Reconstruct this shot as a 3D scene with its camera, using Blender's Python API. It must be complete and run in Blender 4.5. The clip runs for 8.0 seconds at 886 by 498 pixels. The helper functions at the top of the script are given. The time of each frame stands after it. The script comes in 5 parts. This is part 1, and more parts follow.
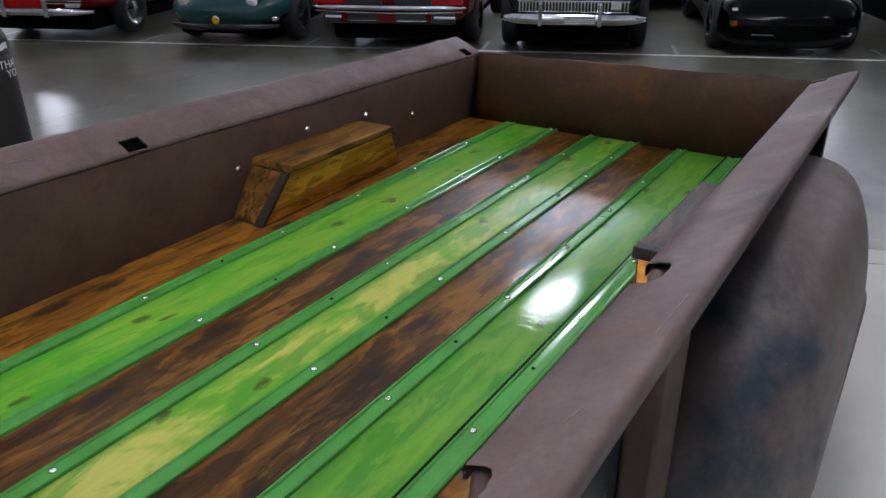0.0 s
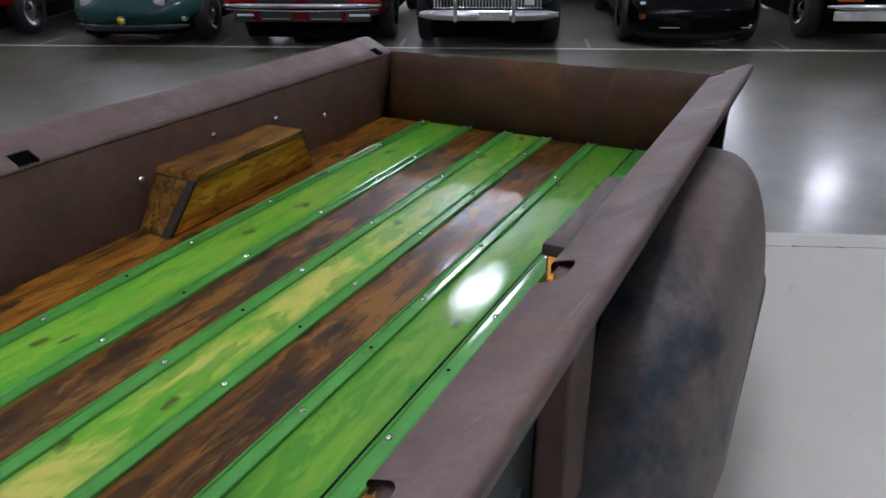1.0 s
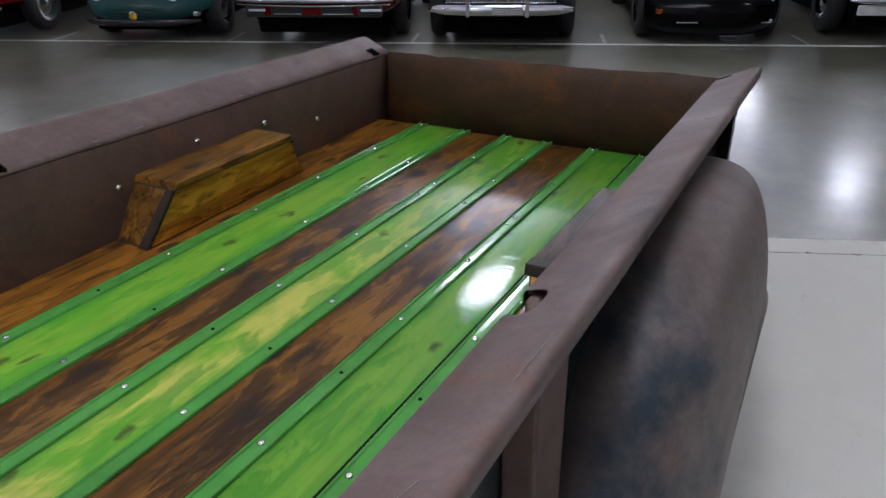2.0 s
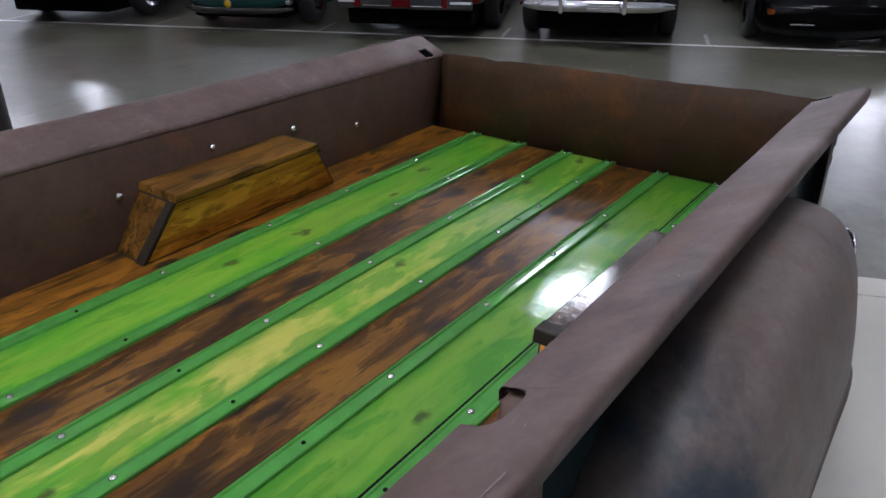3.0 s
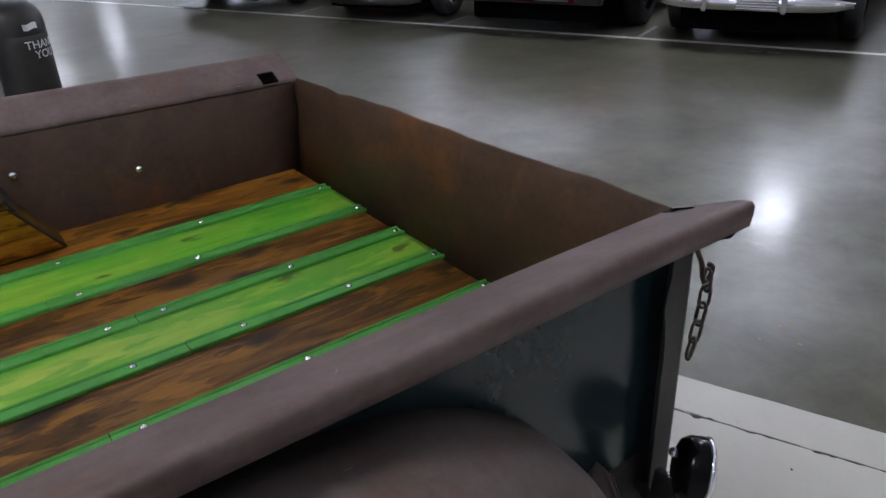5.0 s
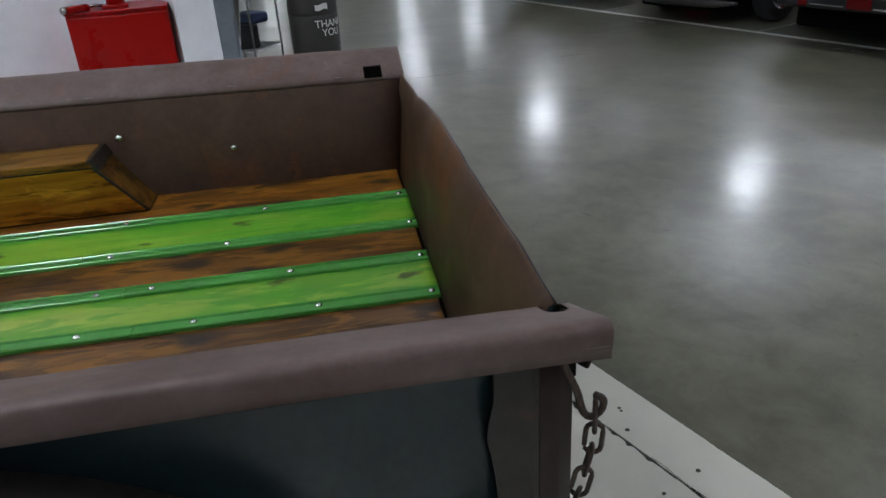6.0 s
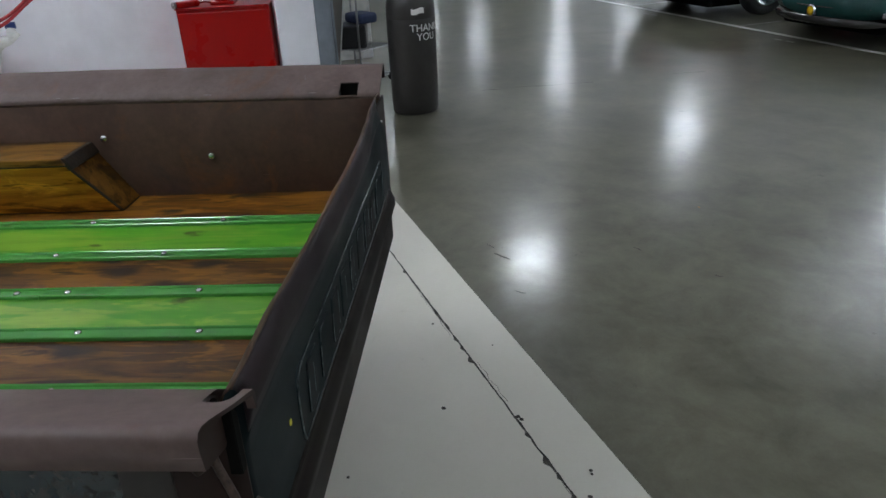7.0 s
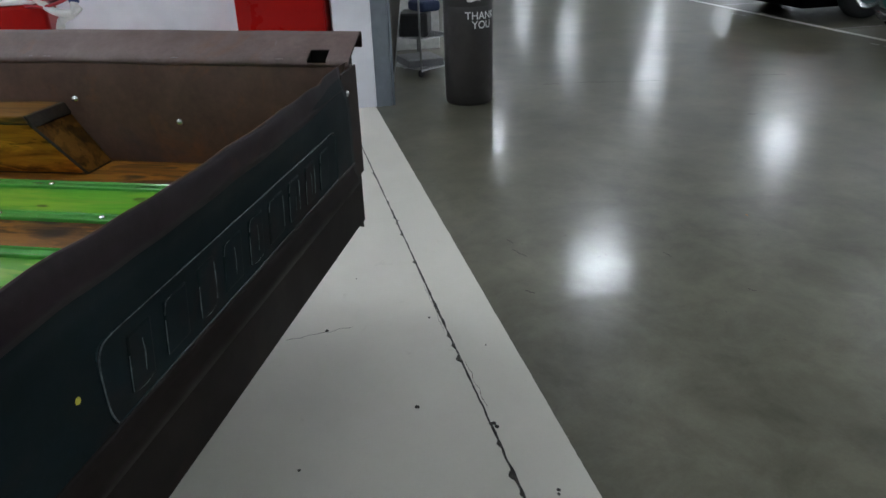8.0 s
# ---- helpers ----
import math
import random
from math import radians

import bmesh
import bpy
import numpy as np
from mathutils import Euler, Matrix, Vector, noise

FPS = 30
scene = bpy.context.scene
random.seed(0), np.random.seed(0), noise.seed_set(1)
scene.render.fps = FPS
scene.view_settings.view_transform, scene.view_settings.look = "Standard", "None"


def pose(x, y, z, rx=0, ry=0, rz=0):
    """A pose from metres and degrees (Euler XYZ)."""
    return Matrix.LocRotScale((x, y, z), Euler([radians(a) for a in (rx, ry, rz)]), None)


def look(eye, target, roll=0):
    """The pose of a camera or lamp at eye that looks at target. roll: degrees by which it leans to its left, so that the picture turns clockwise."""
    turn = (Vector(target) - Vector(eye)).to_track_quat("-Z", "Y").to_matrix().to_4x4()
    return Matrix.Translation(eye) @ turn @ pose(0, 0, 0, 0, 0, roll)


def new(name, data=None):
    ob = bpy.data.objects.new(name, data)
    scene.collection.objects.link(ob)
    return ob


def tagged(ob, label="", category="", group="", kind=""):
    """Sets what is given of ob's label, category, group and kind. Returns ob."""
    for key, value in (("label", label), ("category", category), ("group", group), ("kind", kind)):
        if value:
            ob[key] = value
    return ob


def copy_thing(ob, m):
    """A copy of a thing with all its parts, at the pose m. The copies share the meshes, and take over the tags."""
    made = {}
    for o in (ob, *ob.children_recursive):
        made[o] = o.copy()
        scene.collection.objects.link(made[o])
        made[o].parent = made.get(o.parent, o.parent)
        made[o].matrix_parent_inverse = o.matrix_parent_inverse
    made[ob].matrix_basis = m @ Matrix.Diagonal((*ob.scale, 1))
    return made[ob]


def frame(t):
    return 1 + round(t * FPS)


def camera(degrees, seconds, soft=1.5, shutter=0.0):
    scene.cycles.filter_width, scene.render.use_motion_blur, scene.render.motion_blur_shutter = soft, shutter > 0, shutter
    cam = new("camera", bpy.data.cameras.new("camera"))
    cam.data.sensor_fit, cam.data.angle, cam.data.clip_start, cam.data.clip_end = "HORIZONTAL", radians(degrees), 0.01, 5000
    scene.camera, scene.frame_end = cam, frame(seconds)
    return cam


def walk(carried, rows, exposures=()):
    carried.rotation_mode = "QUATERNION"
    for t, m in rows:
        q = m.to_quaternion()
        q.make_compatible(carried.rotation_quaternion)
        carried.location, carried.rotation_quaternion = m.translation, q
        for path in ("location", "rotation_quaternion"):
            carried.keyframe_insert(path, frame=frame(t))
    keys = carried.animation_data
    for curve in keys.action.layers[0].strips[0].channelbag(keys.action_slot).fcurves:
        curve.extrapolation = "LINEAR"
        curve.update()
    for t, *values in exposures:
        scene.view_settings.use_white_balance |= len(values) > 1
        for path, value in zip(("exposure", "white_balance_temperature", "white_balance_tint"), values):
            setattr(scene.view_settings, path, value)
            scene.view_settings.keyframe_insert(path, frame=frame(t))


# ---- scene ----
cam = camera(62.2, 8.0)
PATH = [
    (0, (1.005, -2.79, 1.632), (0.003, -1.284, 0.78), -0.6),
    (0.5, (1.021, -2.772, 1.633), (0.125, -1.203, 0.776), -0.5),
    (1, (1.032, -2.758, 1.644), (0.198, -1.158, 0.78), -0.5),
    (1.2, (1.034, -2.747, 1.644), (0.213, -1.144, 0.776), -0.8),
    (2.3, (1.078, -2.564, 1.659), (0.12, -1.049, 0.772), -0.8),
    (2.5, (1.083, -2.52, 1.652), (0.051, -1.056, 0.763), -0.8),
    (3, (1.069, -2.281, 1.638), (-0.011, -0.856, 0.742), -0.7),
    (3.5, (1.085, -1.933, 1.578), (-0.013, -0.525, 0.675), -1.1),
    (4, (1.198, -1.616, 1.562), (-0.026, -0.322, 0.653), -1.3),
    (4.5, (1.28, -1.256, 1.553), (-0.05, -0.072, 0.643), -1.8),
    (4.7, (1.319, -1.106, 1.568), (-0.036, 0.05, 0.657), -2.1),
    (5.8, (1.371, -0.293, 1.506), (-0.387, 0.06, 0.621), -4.0),
    (6, (1.377, -0.169, 1.494), (-0.404, 0.074, 0.617), -3.7),
    (6.5, (1.392, 0.082, 1.482), (-0.411, 0.018, 0.618), -3.3),
    (7, (1.273, 0.318, 1.497), (-0.53, 0.191, 0.642), -2.9),
    (7.5, (1.146, 0.462, 1.422), (-0.657, 0.344, 0.566), -2.4),
    (8, (1.107, 0.603, 1.387), (-0.67, 0.254, 0.538), -2.1),
]
# the clip starts with a slightly magenta white balance that turns neutral
BALANCE = [(0, -0.05, 6350, 20), (4.7, 0.0, 6350, 20), (5.8, -0.02, 6480, 12), (8, -0.06, 6500, 10)]
walk(cam, [(t, look(e, g, r)) for t, e, g, r in PATH], BALANCE)

# world: a closed hall, no daylight
world = bpy.data.worlds.new("hall_world")
scene.world = world
world.use_nodes = True
world.node_tree.nodes["Background"].inputs[0].default_value = (0.02, 0.021, 0.023, 1)
world.node_tree.nodes["Background"].inputs[1].default_value = 1.0
LAMP_POWER = 41.0
FILL_POWER = 20.0
NORTH_FILL_POWER = 115.0             # strong added glow onto the unseen, lower ceiling over the parked cars
LAMP_Z = 4.5
CEIL_Z = 7.4
NORTH_CEIL_Z = 6.2
BAY_V = 9.5
ROOM = pose(0, 0, 0, 0, 0, 22.8)          # the hall's own axes: u along the painted line, v across


# ---- materials ----
def nodes_of(name, rough=0.5, metal=0.0):
    m = bpy.data.materials.new(name)
    m.use_nodes = True
    t = m.node_tree
    p = t.nodes["Principled BSDF"]
    p.inputs["Roughness"].default_value = rough
    p.inputs["Metallic"].default_value = metal
    return m, t, p


def link(t, a, b):
    t.links.new(a, b)


def coords(t, scale=(1, 1, 1), shift=True):
    """Object coordinates, scaled, with a random offset for each piece."""
    c = t.nodes.new("ShaderNodeTexCoord")
    mp = t.nodes.new("ShaderNodeMapping")
    mp.inputs["Scale"].default_value = scale
    if shift:
        info = t.nodes.new("ShaderNodeObjectInfo")
        k = t.nodes.new("ShaderNodeMath")
        k.operation = "MULTIPLY"
        k.inputs[1].default_value = 37.0
        link(t, info.outputs["Random"], k.inputs[0])
        add = t.nodes.new("ShaderNodeVectorMath")
        add.operation = "ADD"
        link(t, c.outputs["Object"], add.inputs[0])
        link(t, k.outputs[0], add.inputs[1])
        link(t, add.outputs[0], mp.inputs["Vector"])
    else:
        link(t, c.outputs["Object"], mp.inputs["Vector"])
    return mp.outputs[0]


def noise_tex(t, vec, scale, detail=4.0, rough=0.55, distort=0.0):
    n = t.nodes.new("ShaderNodeTexNoise")
    n.inputs["Scale"].default_value = scale
    n.inputs["Detail"].default_value = detail
    n.inputs["Roughness"].default_value = rough
    n.inputs["Distortion"].default_value = distort
    link(t, vec, n.inputs["Vector"])
    return n.outputs["Fac"]


def ramp(t, fac, stops):
    r = t.nodes.new("ShaderNodeValToRGB")
    e = r.color_ramp.elements
    while len(e) < len(stops):
        e.new(0.5)
    for el, (pos, col) in zip(e, stops):
        el.position = pos
        el.color = (*col, 1) if len(col) == 3 else col
    link(t, fac, r.inputs[0])
    return r.outputs[0]


def level(t, fac, lo, hi):
    """A plain value that runs from lo to hi as a noise runs from 0.3 to 0.7."""
    k = t.nodes.new("ShaderNodeMath")
    k.operation = "MULTIPLY_ADD"
    k.inputs[1].default_value = (hi - lo) / 0.4
    k.inputs[2].default_value = lo - 0.3 * (hi - lo) / 0.4
    link(t, fac, k.inputs[0])
    return k.outputs[0]


def mix(t, fac, a, b, mode="MIX"):
    n = t.nodes.new("ShaderNodeMix")
    n.data_type = "RGBA"
    n.blend_type = mode
    for sock, val in ((n.inputs[0], fac), (n.inputs[6], a), (n.inputs[7], b)):
        if isinstance(val, (int, float)):
            sock.default_value = val
        elif isinstance(val, tuple):
            sock.default_value = (*val, 1)
        else:
            link(t, val, sock)
    return n.outputs[2]


def grey(lo, hi):
    return [(lo, (0, 0, 0)), (hi, (1, 1, 1))]


def bump(t, p, height, strength, distance=0.002):
    b = t.nodes.new("ShaderNodeBump")
    b.inputs["Strength"].default_value = strength
    b.inputs["Distance"].default_value = distance
    link(t, height, b.inputs["Height"])
    link(t, b.outputs[0], p.inputs["Normal"])


def plain(name, col, rough=0.5, metal=0.0, vary=0.15, scale=12.0, grain=0.05):
    m, t, p = nodes_of(name, rough, metal)
    v = coords(t)
    n = noise_tex(t, v, scale, 5)
    dark = tuple(c * (1 - vary) for c in col)
    light = tuple(min(1, c * (1 + vary)) for c in col)
    link(t, ramp(t, n, [(0.3, dark), (0.7, light)]), p.inputs["Base Color"])
    r = level(t, noise_tex(t, v, scale * 3, 3), rough * 0.85, min(0.9, rough * 1.15))
    link(t, r, p.inputs["Roughness"])
    if grain:
        bump(t, p, noise_tex(t, v, scale * 20, 3), grain)
    return m


def patina(name, base, dusty, rust, second, rust_at=0.62, second_at=0.6, rough=0.42, spec=0.4, lean_front=0.0):
    """Old satin-lacquered steel: worn paint, dusty bloom, rust and a second old coat showing through."""
    m, t, p = nodes_of(name, rough)
    p.inputs["Specular IOR Level"].default_value = spec
    v = coords(t, shift=False)
    big = noise_tex(t, v, 2.2, 5, 0.6, 0.4)
    mid = noise_tex(t, v, 7.0, 6, 0.65, 0.3)
    fine = noise_tex(t, v, 60.0, 5, 0.7)
    c = mix(t, ramp(t, mid, grey(0.35, 0.68)), base, dusty)
    other = t.nodes.new("ShaderNodeVectorMath")
    other.operation = "ADD"
    other.inputs[1].default_value = (11.3, 4.7, 2.9)
    link(t, v, other.inputs[0])
    coat2 = noise_tex(t, other.outputs[0], 2.6, 6, 0.65, 0.5)
    if lean_front:                         # more second coat towards the front, also painting in the rail's shade
        sep = t.nodes.new("ShaderNodeSeparateXYZ")
        link(t, v, sep.inputs[0])
        k = t.nodes.new("ShaderNodeMath")
        k.operation = "MULTIPLY_ADD"
        k.inputs[1].default_value = -lean_front
        k.inputs[2].default_value = -0.95 * lean_front
        link(t, sep.outputs["Y"], k.inputs[0])
        a2 = t.nodes.new("ShaderNodeMath")
        link(t, k.outputs[0], a2.inputs[0])
        link(t, coat2, a2.inputs[1])
        coat2 = a2.outputs[0]
    c = mix(t, ramp(t, coat2, grey(second_at, second_at + 0.16)), c, second)
    c = mix(t, ramp(t, noise_tex(t, other.outputs[0], 4.1, 7, 0.7, 0.6), grey(rust_at, rust_at + 0.18)), c, rust)
    c = mix(t, ramp(t, fine, grey(0.35, 0.75)), mix(t, 0.22, c, (0.0, 0.0, 0.0)), c)
    scratch = noise_tex(t, coords(t, (60, 3, 60), False), 3.0, 2, 0.5)
    c = mix(t, ramp(t, scratch, grey(0.76, 0.80)), c, tuple(min(1, 1.7 * x) for x in dusty))
    link(t, c, p.inputs["Base Color"])
    link(t, level(t, big, rough * 0.8, rough * 1.3), p.inputs["Roughness"])
    bump(t, p, fine, 0.12, 0.001)
    return m


def wood(name, dark, mid, light, knots=(0.014, 0.008, 0.005), patch=0.52, gloss=0.035, knot_size=0.20, green=None, deep=None, coat=0.6, pale=0.45, edge=0.75, flat=True, fade=False):
    """Stained softwood under clear lacquer, grain along y, burnt round the knots."""
    m, t, p = nodes_of(name, 0.5)
    v = coords(t)

    def stretched(sx, sy):
        mp = t.nodes.new("ShaderNodeMapping")
        mp.inputs["Scale"].default_value = (sx, sy, sx)
        link(t, v, mp.inputs["Vector"])
        return mp.outputs[0]

    # knots: few, oval, uneven
    kv = stretched(*((5.2, 3.4) if green else (7.2, 3.2)))
    wob = t.nodes.new("ShaderNodeTexNoise")
    wob.inputs["Scale"].default_value = 4.0
    wob.inputs["Detail"].default_value = 4.0
    link(t, kv, wob.inputs["Vector"])
    ad = t.nodes.new("ShaderNodeMix")
    ad.data_type, ad.blend_type = "RGBA", "LINEAR_LIGHT"
    ad.inputs[0].default_value = 0.17
    link(t, kv, ad.inputs[6])
    link(t, wob.outputs["Color"], ad.inputs[7])
    vor = t.nodes.new("ShaderNodeTexVoronoi")
    vor.inputs["Scale"].default_value = 1.0
    vor.voronoi_dimensions = "2D" if flat else "3D"
    link(t, ad.outputs[2], vor.inputs["Vector"])
    near = vor.outputs["Distance"]
    # the grain bends round the knots
    gv = t.nodes.new("ShaderNodeMix")
    gv.data_type, gv.blend_type = "RGBA", "LINEAR_LIGHT"
    gv.inputs[0].default_value = 0.25
    link(t, stretched(16, 1.5), gv.inputs[6])
    link(t, ramp(t, near, [(0.0, (0.9, 0.5, 0.5)), (0.5, (0.5, 0.5, 0.5))]), gv.inputs[7])
    grain = noise_tex(t, gv.outputs[2], 1.5, 6, 0.6, 1.0)
    fine = noise_tex(t, stretched(70, 4), 3.0, 4, 0.7)
    cloud = noise_tex(t, stretched(*((10.0, 2.9) if green else (11.0, 2.3))), 1.5, 6, 0.58, 0.5)
    blotch = noise_tex(t, stretched(3.0, 1.3), 1.9, 4, 0.6, 0.5)
    c = ramp(t, grain, [(0.24, dark), (0.46, mid), (0.74, light)])
    if green:
        streak = noise_tex(t, stretched(14.0, 1.6), 1.6, 6, 0.6, 0.5)
        yellow = ramp(t, mix(t, 0.25 if fade else 0.4, blotch, streak), [(0.43, (0, 0, 0)), (0.53, (pale, pale, pale))])
        if fade:                           # the stain took less towards the front of the bed
            g0 = t.nodes.new("ShaderNodeTexCoord")
            s0 = t.nodes.new("ShaderNodeSeparateXYZ")
            link(t, g0.outputs["Generated"], s0.inputs[0])
            yellow = mix(t, 1.0, yellow, ramp(t, s0.outputs["Y"], [(0.45, (1, 1, 1)), (0.75, (0.3, 0.3, 0.3))]), "MULTIPLY")
        c = mix(t, yellow, c, green)
        c = mix(t, ramp(t, cloud, [(0.53, (0, 0, 0)), (0.585, (0.65, 0.65, 0.65))]), c, deep)
        gen = t.nodes.new("ShaderNodeTexCoord")
        sep = t.nodes.new("ShaderNodeSeparateXYZ")
        link(t, gen.outputs["Generated"], sep.inputs[0])
        # stain is stronger along both edges of a plank, with an uneven border
        wav = t.nodes.new("ShaderNodeMath")
        wav.operation = "MULTIPLY_ADD"
        wav.inputs[1].default_value = 0.5
        link(t, noise_tex(t, stretched(9, 5), 1.0, 4, 0.6), wav.inputs[0])
        link(t, sep.outputs["X"], wav.inputs[2])
        c = mix(t, ramp(t, wav.outputs[0], [(0.33, (edge, edge, edge)), (0.50, (0, 0, 0)), (0.98, (0, 0, 0)), (1.0, (0, 0, 0))]), c, deep)
        wav2 = t.nodes.new("ShaderNodeMath")
        wav2.operation = "SUBTRACT"
        link(t, wav.outputs[0], wav2.inputs[0])
        wav2.inputs[1].default_value = 0.5
        c = mix(t, ramp(t, wav2.outputs[0], [(0.50, (0, 0, 0)), (0.68, (edge, edge, edge))]), c, deep)
        k = ramp(t, near, [(0.035, (0.85, 0.85, 0.85)), (0.055, (0.5, 0.5, 0.5)), (0.085, (0, 0, 0))])
        fibre = 0.22
    else:
        # golden bare streaks, then scorched patches with fairly sharp borders
        gold = noise_tex(t, stretched(11.0, 3.2), 1.5, 5, 0.55, 0.8)
        c = mix(t, ramp(t, gold, [(0.51, (0, 0, 0)), (0.57, (0.62, 0.62, 0.62))]), c, tuple(1.3 * q for q in light))
        c = mix(t, ramp(t, cloud, [(patch, (0, 0, 0)), (patch + 0.055, (0.72, 0.72, 0.72))]), c, tuple(0.75 * q for q in dark))
        char = noise_tex(t, stretched(34.0, 5.0), 1.3, 5, 0.6, 0.6)
        c = mix(t, ramp(t, char, [(0.60, (0, 0, 0)), (0.66, (0.7, 0.7, 0.7))]), c, tuple(0.6 * q for q in dark))
        c = mix(t, ramp(t, blotch, grey(0.56, 0.70)), c, mix(t, 0.4, c, mid))
        k = ramp(t, near, [(knot_size * 0.22, (1, 1, 1)), (knot_size * 0.45, (0.8, 0.8, 0.8)), (knot_size * 0.85, (0, 0, 0))])
        fibre = 0.32
    c = mix(t, k, c, knots)
    c = mix(t, ramp(t, fine, grey(0.25, 0.7)), mix(t, fibre, c, dark), c)
    link(t, c, p.inputs["Base Color"])
    p.inputs["Coat Weight"].default_value = coat
    p.inputs["Coat IOR"].default_value = 1.5
    p.inputs["Coat Roughness"].default_value = gloss
    p.inputs["Specular IOR Level"].default_value = 0.15
    # brushed lacquer: fine grain relief and slight ripples
    h = mix(t, 0.7, fine, noise_tex(t, stretched(16, 34), 1.6, 4, 0.6))
    h = mix(t, 0.45, h, noise_tex(t, stretched(5, 9), 1.6, 3, 0.5))
    bump(t, p, h, 0.36, 0.0022)
    b = [n for n in t.nodes if n.type == "BUMP"][0]
    link(t, b.outputs[0], p.inputs["Coat Normal"])
    return m


def concrete(name, low, high, stain, rough, coat, scale=1.0):
    m, t, p = nodes_of(name, rough)
    v = coords(t, shift=False)
    a = noise_tex(t, v, 0.7 * scale, 6, 0.6, 0.5)
    b = noise_tex(t, v, 3.2 * scale, 7, 0.7, 0.3)
    f = noise_tex(t, v, 90.0, 4, 0.7)
    c = ramp(t, mix(t, 0.5, a, b), [(0.37, low), (0.63, high)])
    smear = noise_tex(t, v, 1.3 * scale, 4, 0.55, 0.6)
    c = mix(t, ramp(t, smear, [(0.52, (0, 0, 0)), (0.78, (0.55, 0.55, 0.55))]), c, stain)
    c = mix(t, ramp(t, f, grey(0.3, 0.8)), mix(t, 0.15, c, stain), c)
    # small spilled spots and scuffs
    spot = noise_tex(t, v, 17.0 * scale, 3, 0.5, 0.8)
    c = mix(t, ramp(t, spot, [(0.70, (0, 0, 0)), (0.76, (0.5, 0.5, 0.5))]), c, stain)
    link(t, c, p.inputs["Base Color"])
    link(t, level(t, b, rough * 0.94, rough * 1.1), p.inputs["Roughness"])
    p.inputs["Coat Weight"].default_value = coat
    p.inputs["Coat Roughness"].default_value = 0.16
    p.inputs["Specular IOR Level"].default_value = 0.30 if coat == 0 else 0.14
    bump(t, p, mix(t, 0.15, a, f), 0.012, 0.004)
    link(t, level(t, noise_tex(t, v, 2.3, 5, 0.6, 0.4), 0.085, 0.150), p.inputs["Coat Roughness"])
    if coat:                               # slow waves of the trowelled surface, seen in its gloss
        wave = t.nodes.new("ShaderNodeBump")
        wave.inputs["Strength"].default_value = 0.15
        wave.inputs["Distance"].default_value = 0.02
        link(t, mix(t, 0.22, noise_tex(t, v, 6.0, 3, 0.5, 0.3), noise_tex(t, v, 19.0, 4, 0.6, 1.2)), wave.inputs["Height"])
        link(t, wave.outputs[0], p.inputs["Coat Normal"])
    return m


def glowing(name, col, strength):
    m, t, p = nodes_of(name, 0.5)
    p.inputs["Emission Color"].default_value = (*col, 1)
    p.inputs["Emission Strength"].default_value = strength
    p.inputs["Base Color"].default_value = (0.8, 0.8, 0.8, 1)
    return m


CONCRETE = concrete("polished_concrete", (0.066, 0.0632, 0.0435), (0.170, 0.1625, 0.118), (0.045, 0.042, 0.030), 0.31, 0.45)
WHITE_COAT = concrete("white_floor_coating", (0.62, 0.595, 0.525), (0.68, 0.655, 0.585), (0.51, 0.48, 0.425), 0.42, 0.0, 0.6)
JOINT = plain("dirty_joint", (0.045, 0.040, 0.034), 0.9, 0, 0.9, 25)
OLD_LINE = plain("faded_line_paint", (0.27, 0.27, 0.26), 0.5, 0, 0.3, 20)
LINE_PAINT = plain("worn_line_paint", (0.66, 0.66, 0.63), 0.5, 0, 0.12, 14)
WALL_WHITE = plain("white_wall_paint", (0.82, 0.825, 0.88), 0.6, 0, 0.05, 5)
CEIL_MAT = plain("ceiling_deck", (0.78, 0.79, 0.81), 0.7, 0, 0.08, 3)
HALL_WALL = plain("far_wall_paint", (0.30, 0.31, 0.32), 0.7, 0, 0.1, 2)
DIFFUSER = glowing("lamp_diffuser", (0.85, 0.935, 1.02), LAMP_POWER)
# added fill: upward glow on top of the lamps, brightens the ceiling
CEIL_FILL = glowing("ceiling_fill_glow", (0.89, 0.95, 1.0), FILL_POWER)
NORTH_CEIL_FILL = glowing("bright_ceiling_fill_glow", (0.86, 0.94, 1.0), NORTH_FILL_POWER)
HOUSING = plain("lamp_housing", (0.7, 0.7, 0.7), 0.4, 0.3)
BROWN_WOOD = wood("brown_stained_wood", (0.0191, 0.0070, 0.0018), (0.0850, 0.0335, 0.0049), (0.2177, 0.0934, 0.0114), patch=0.53, knot_size=0.25, coat=0.6)
AMBER_WOOD = wood("amber_stained_wood", (0.0312, 0.0111, 0.0016), (0.1560, 0.0572, 0.0055), (0.2925, 0.1196, 0.0117), patch=0.58, knot_size=0.20, coat=0.55)
BOX_WOOD = wood("amber_box_wood", (0.0975, 0.0338, 0.0052), (0.5720, 0.2080, 0.0195), (0.8060, 0.3510, 0.0390), patch=0.56, knot_size=0.24, coat=0.06, flat=False)
NEAR_LID_WOOD = wood("purplish_lid_wood", (0.0130, 0.0060, 0.0040), (0.0420, 0.0190, 0.0110), (0.0800, 0.0370, 0.0180), patch=0.53, knot_size=0.22, coat=0.9, flat=False)
LID_WOOD = wood("dark_lid_wood", (0.0250, 0.0104, 0.0021), (0.1248, 0.0520, 0.0083), (0.2236, 0.1040, 0.0166), patch=0.53, knot_size=0.22, coat=0.4, flat=False)
BURNT = plain("burnt_wood_edge", (0.0153, 0.0081, 0.0027), 0.6, 0, 0.6, 40)
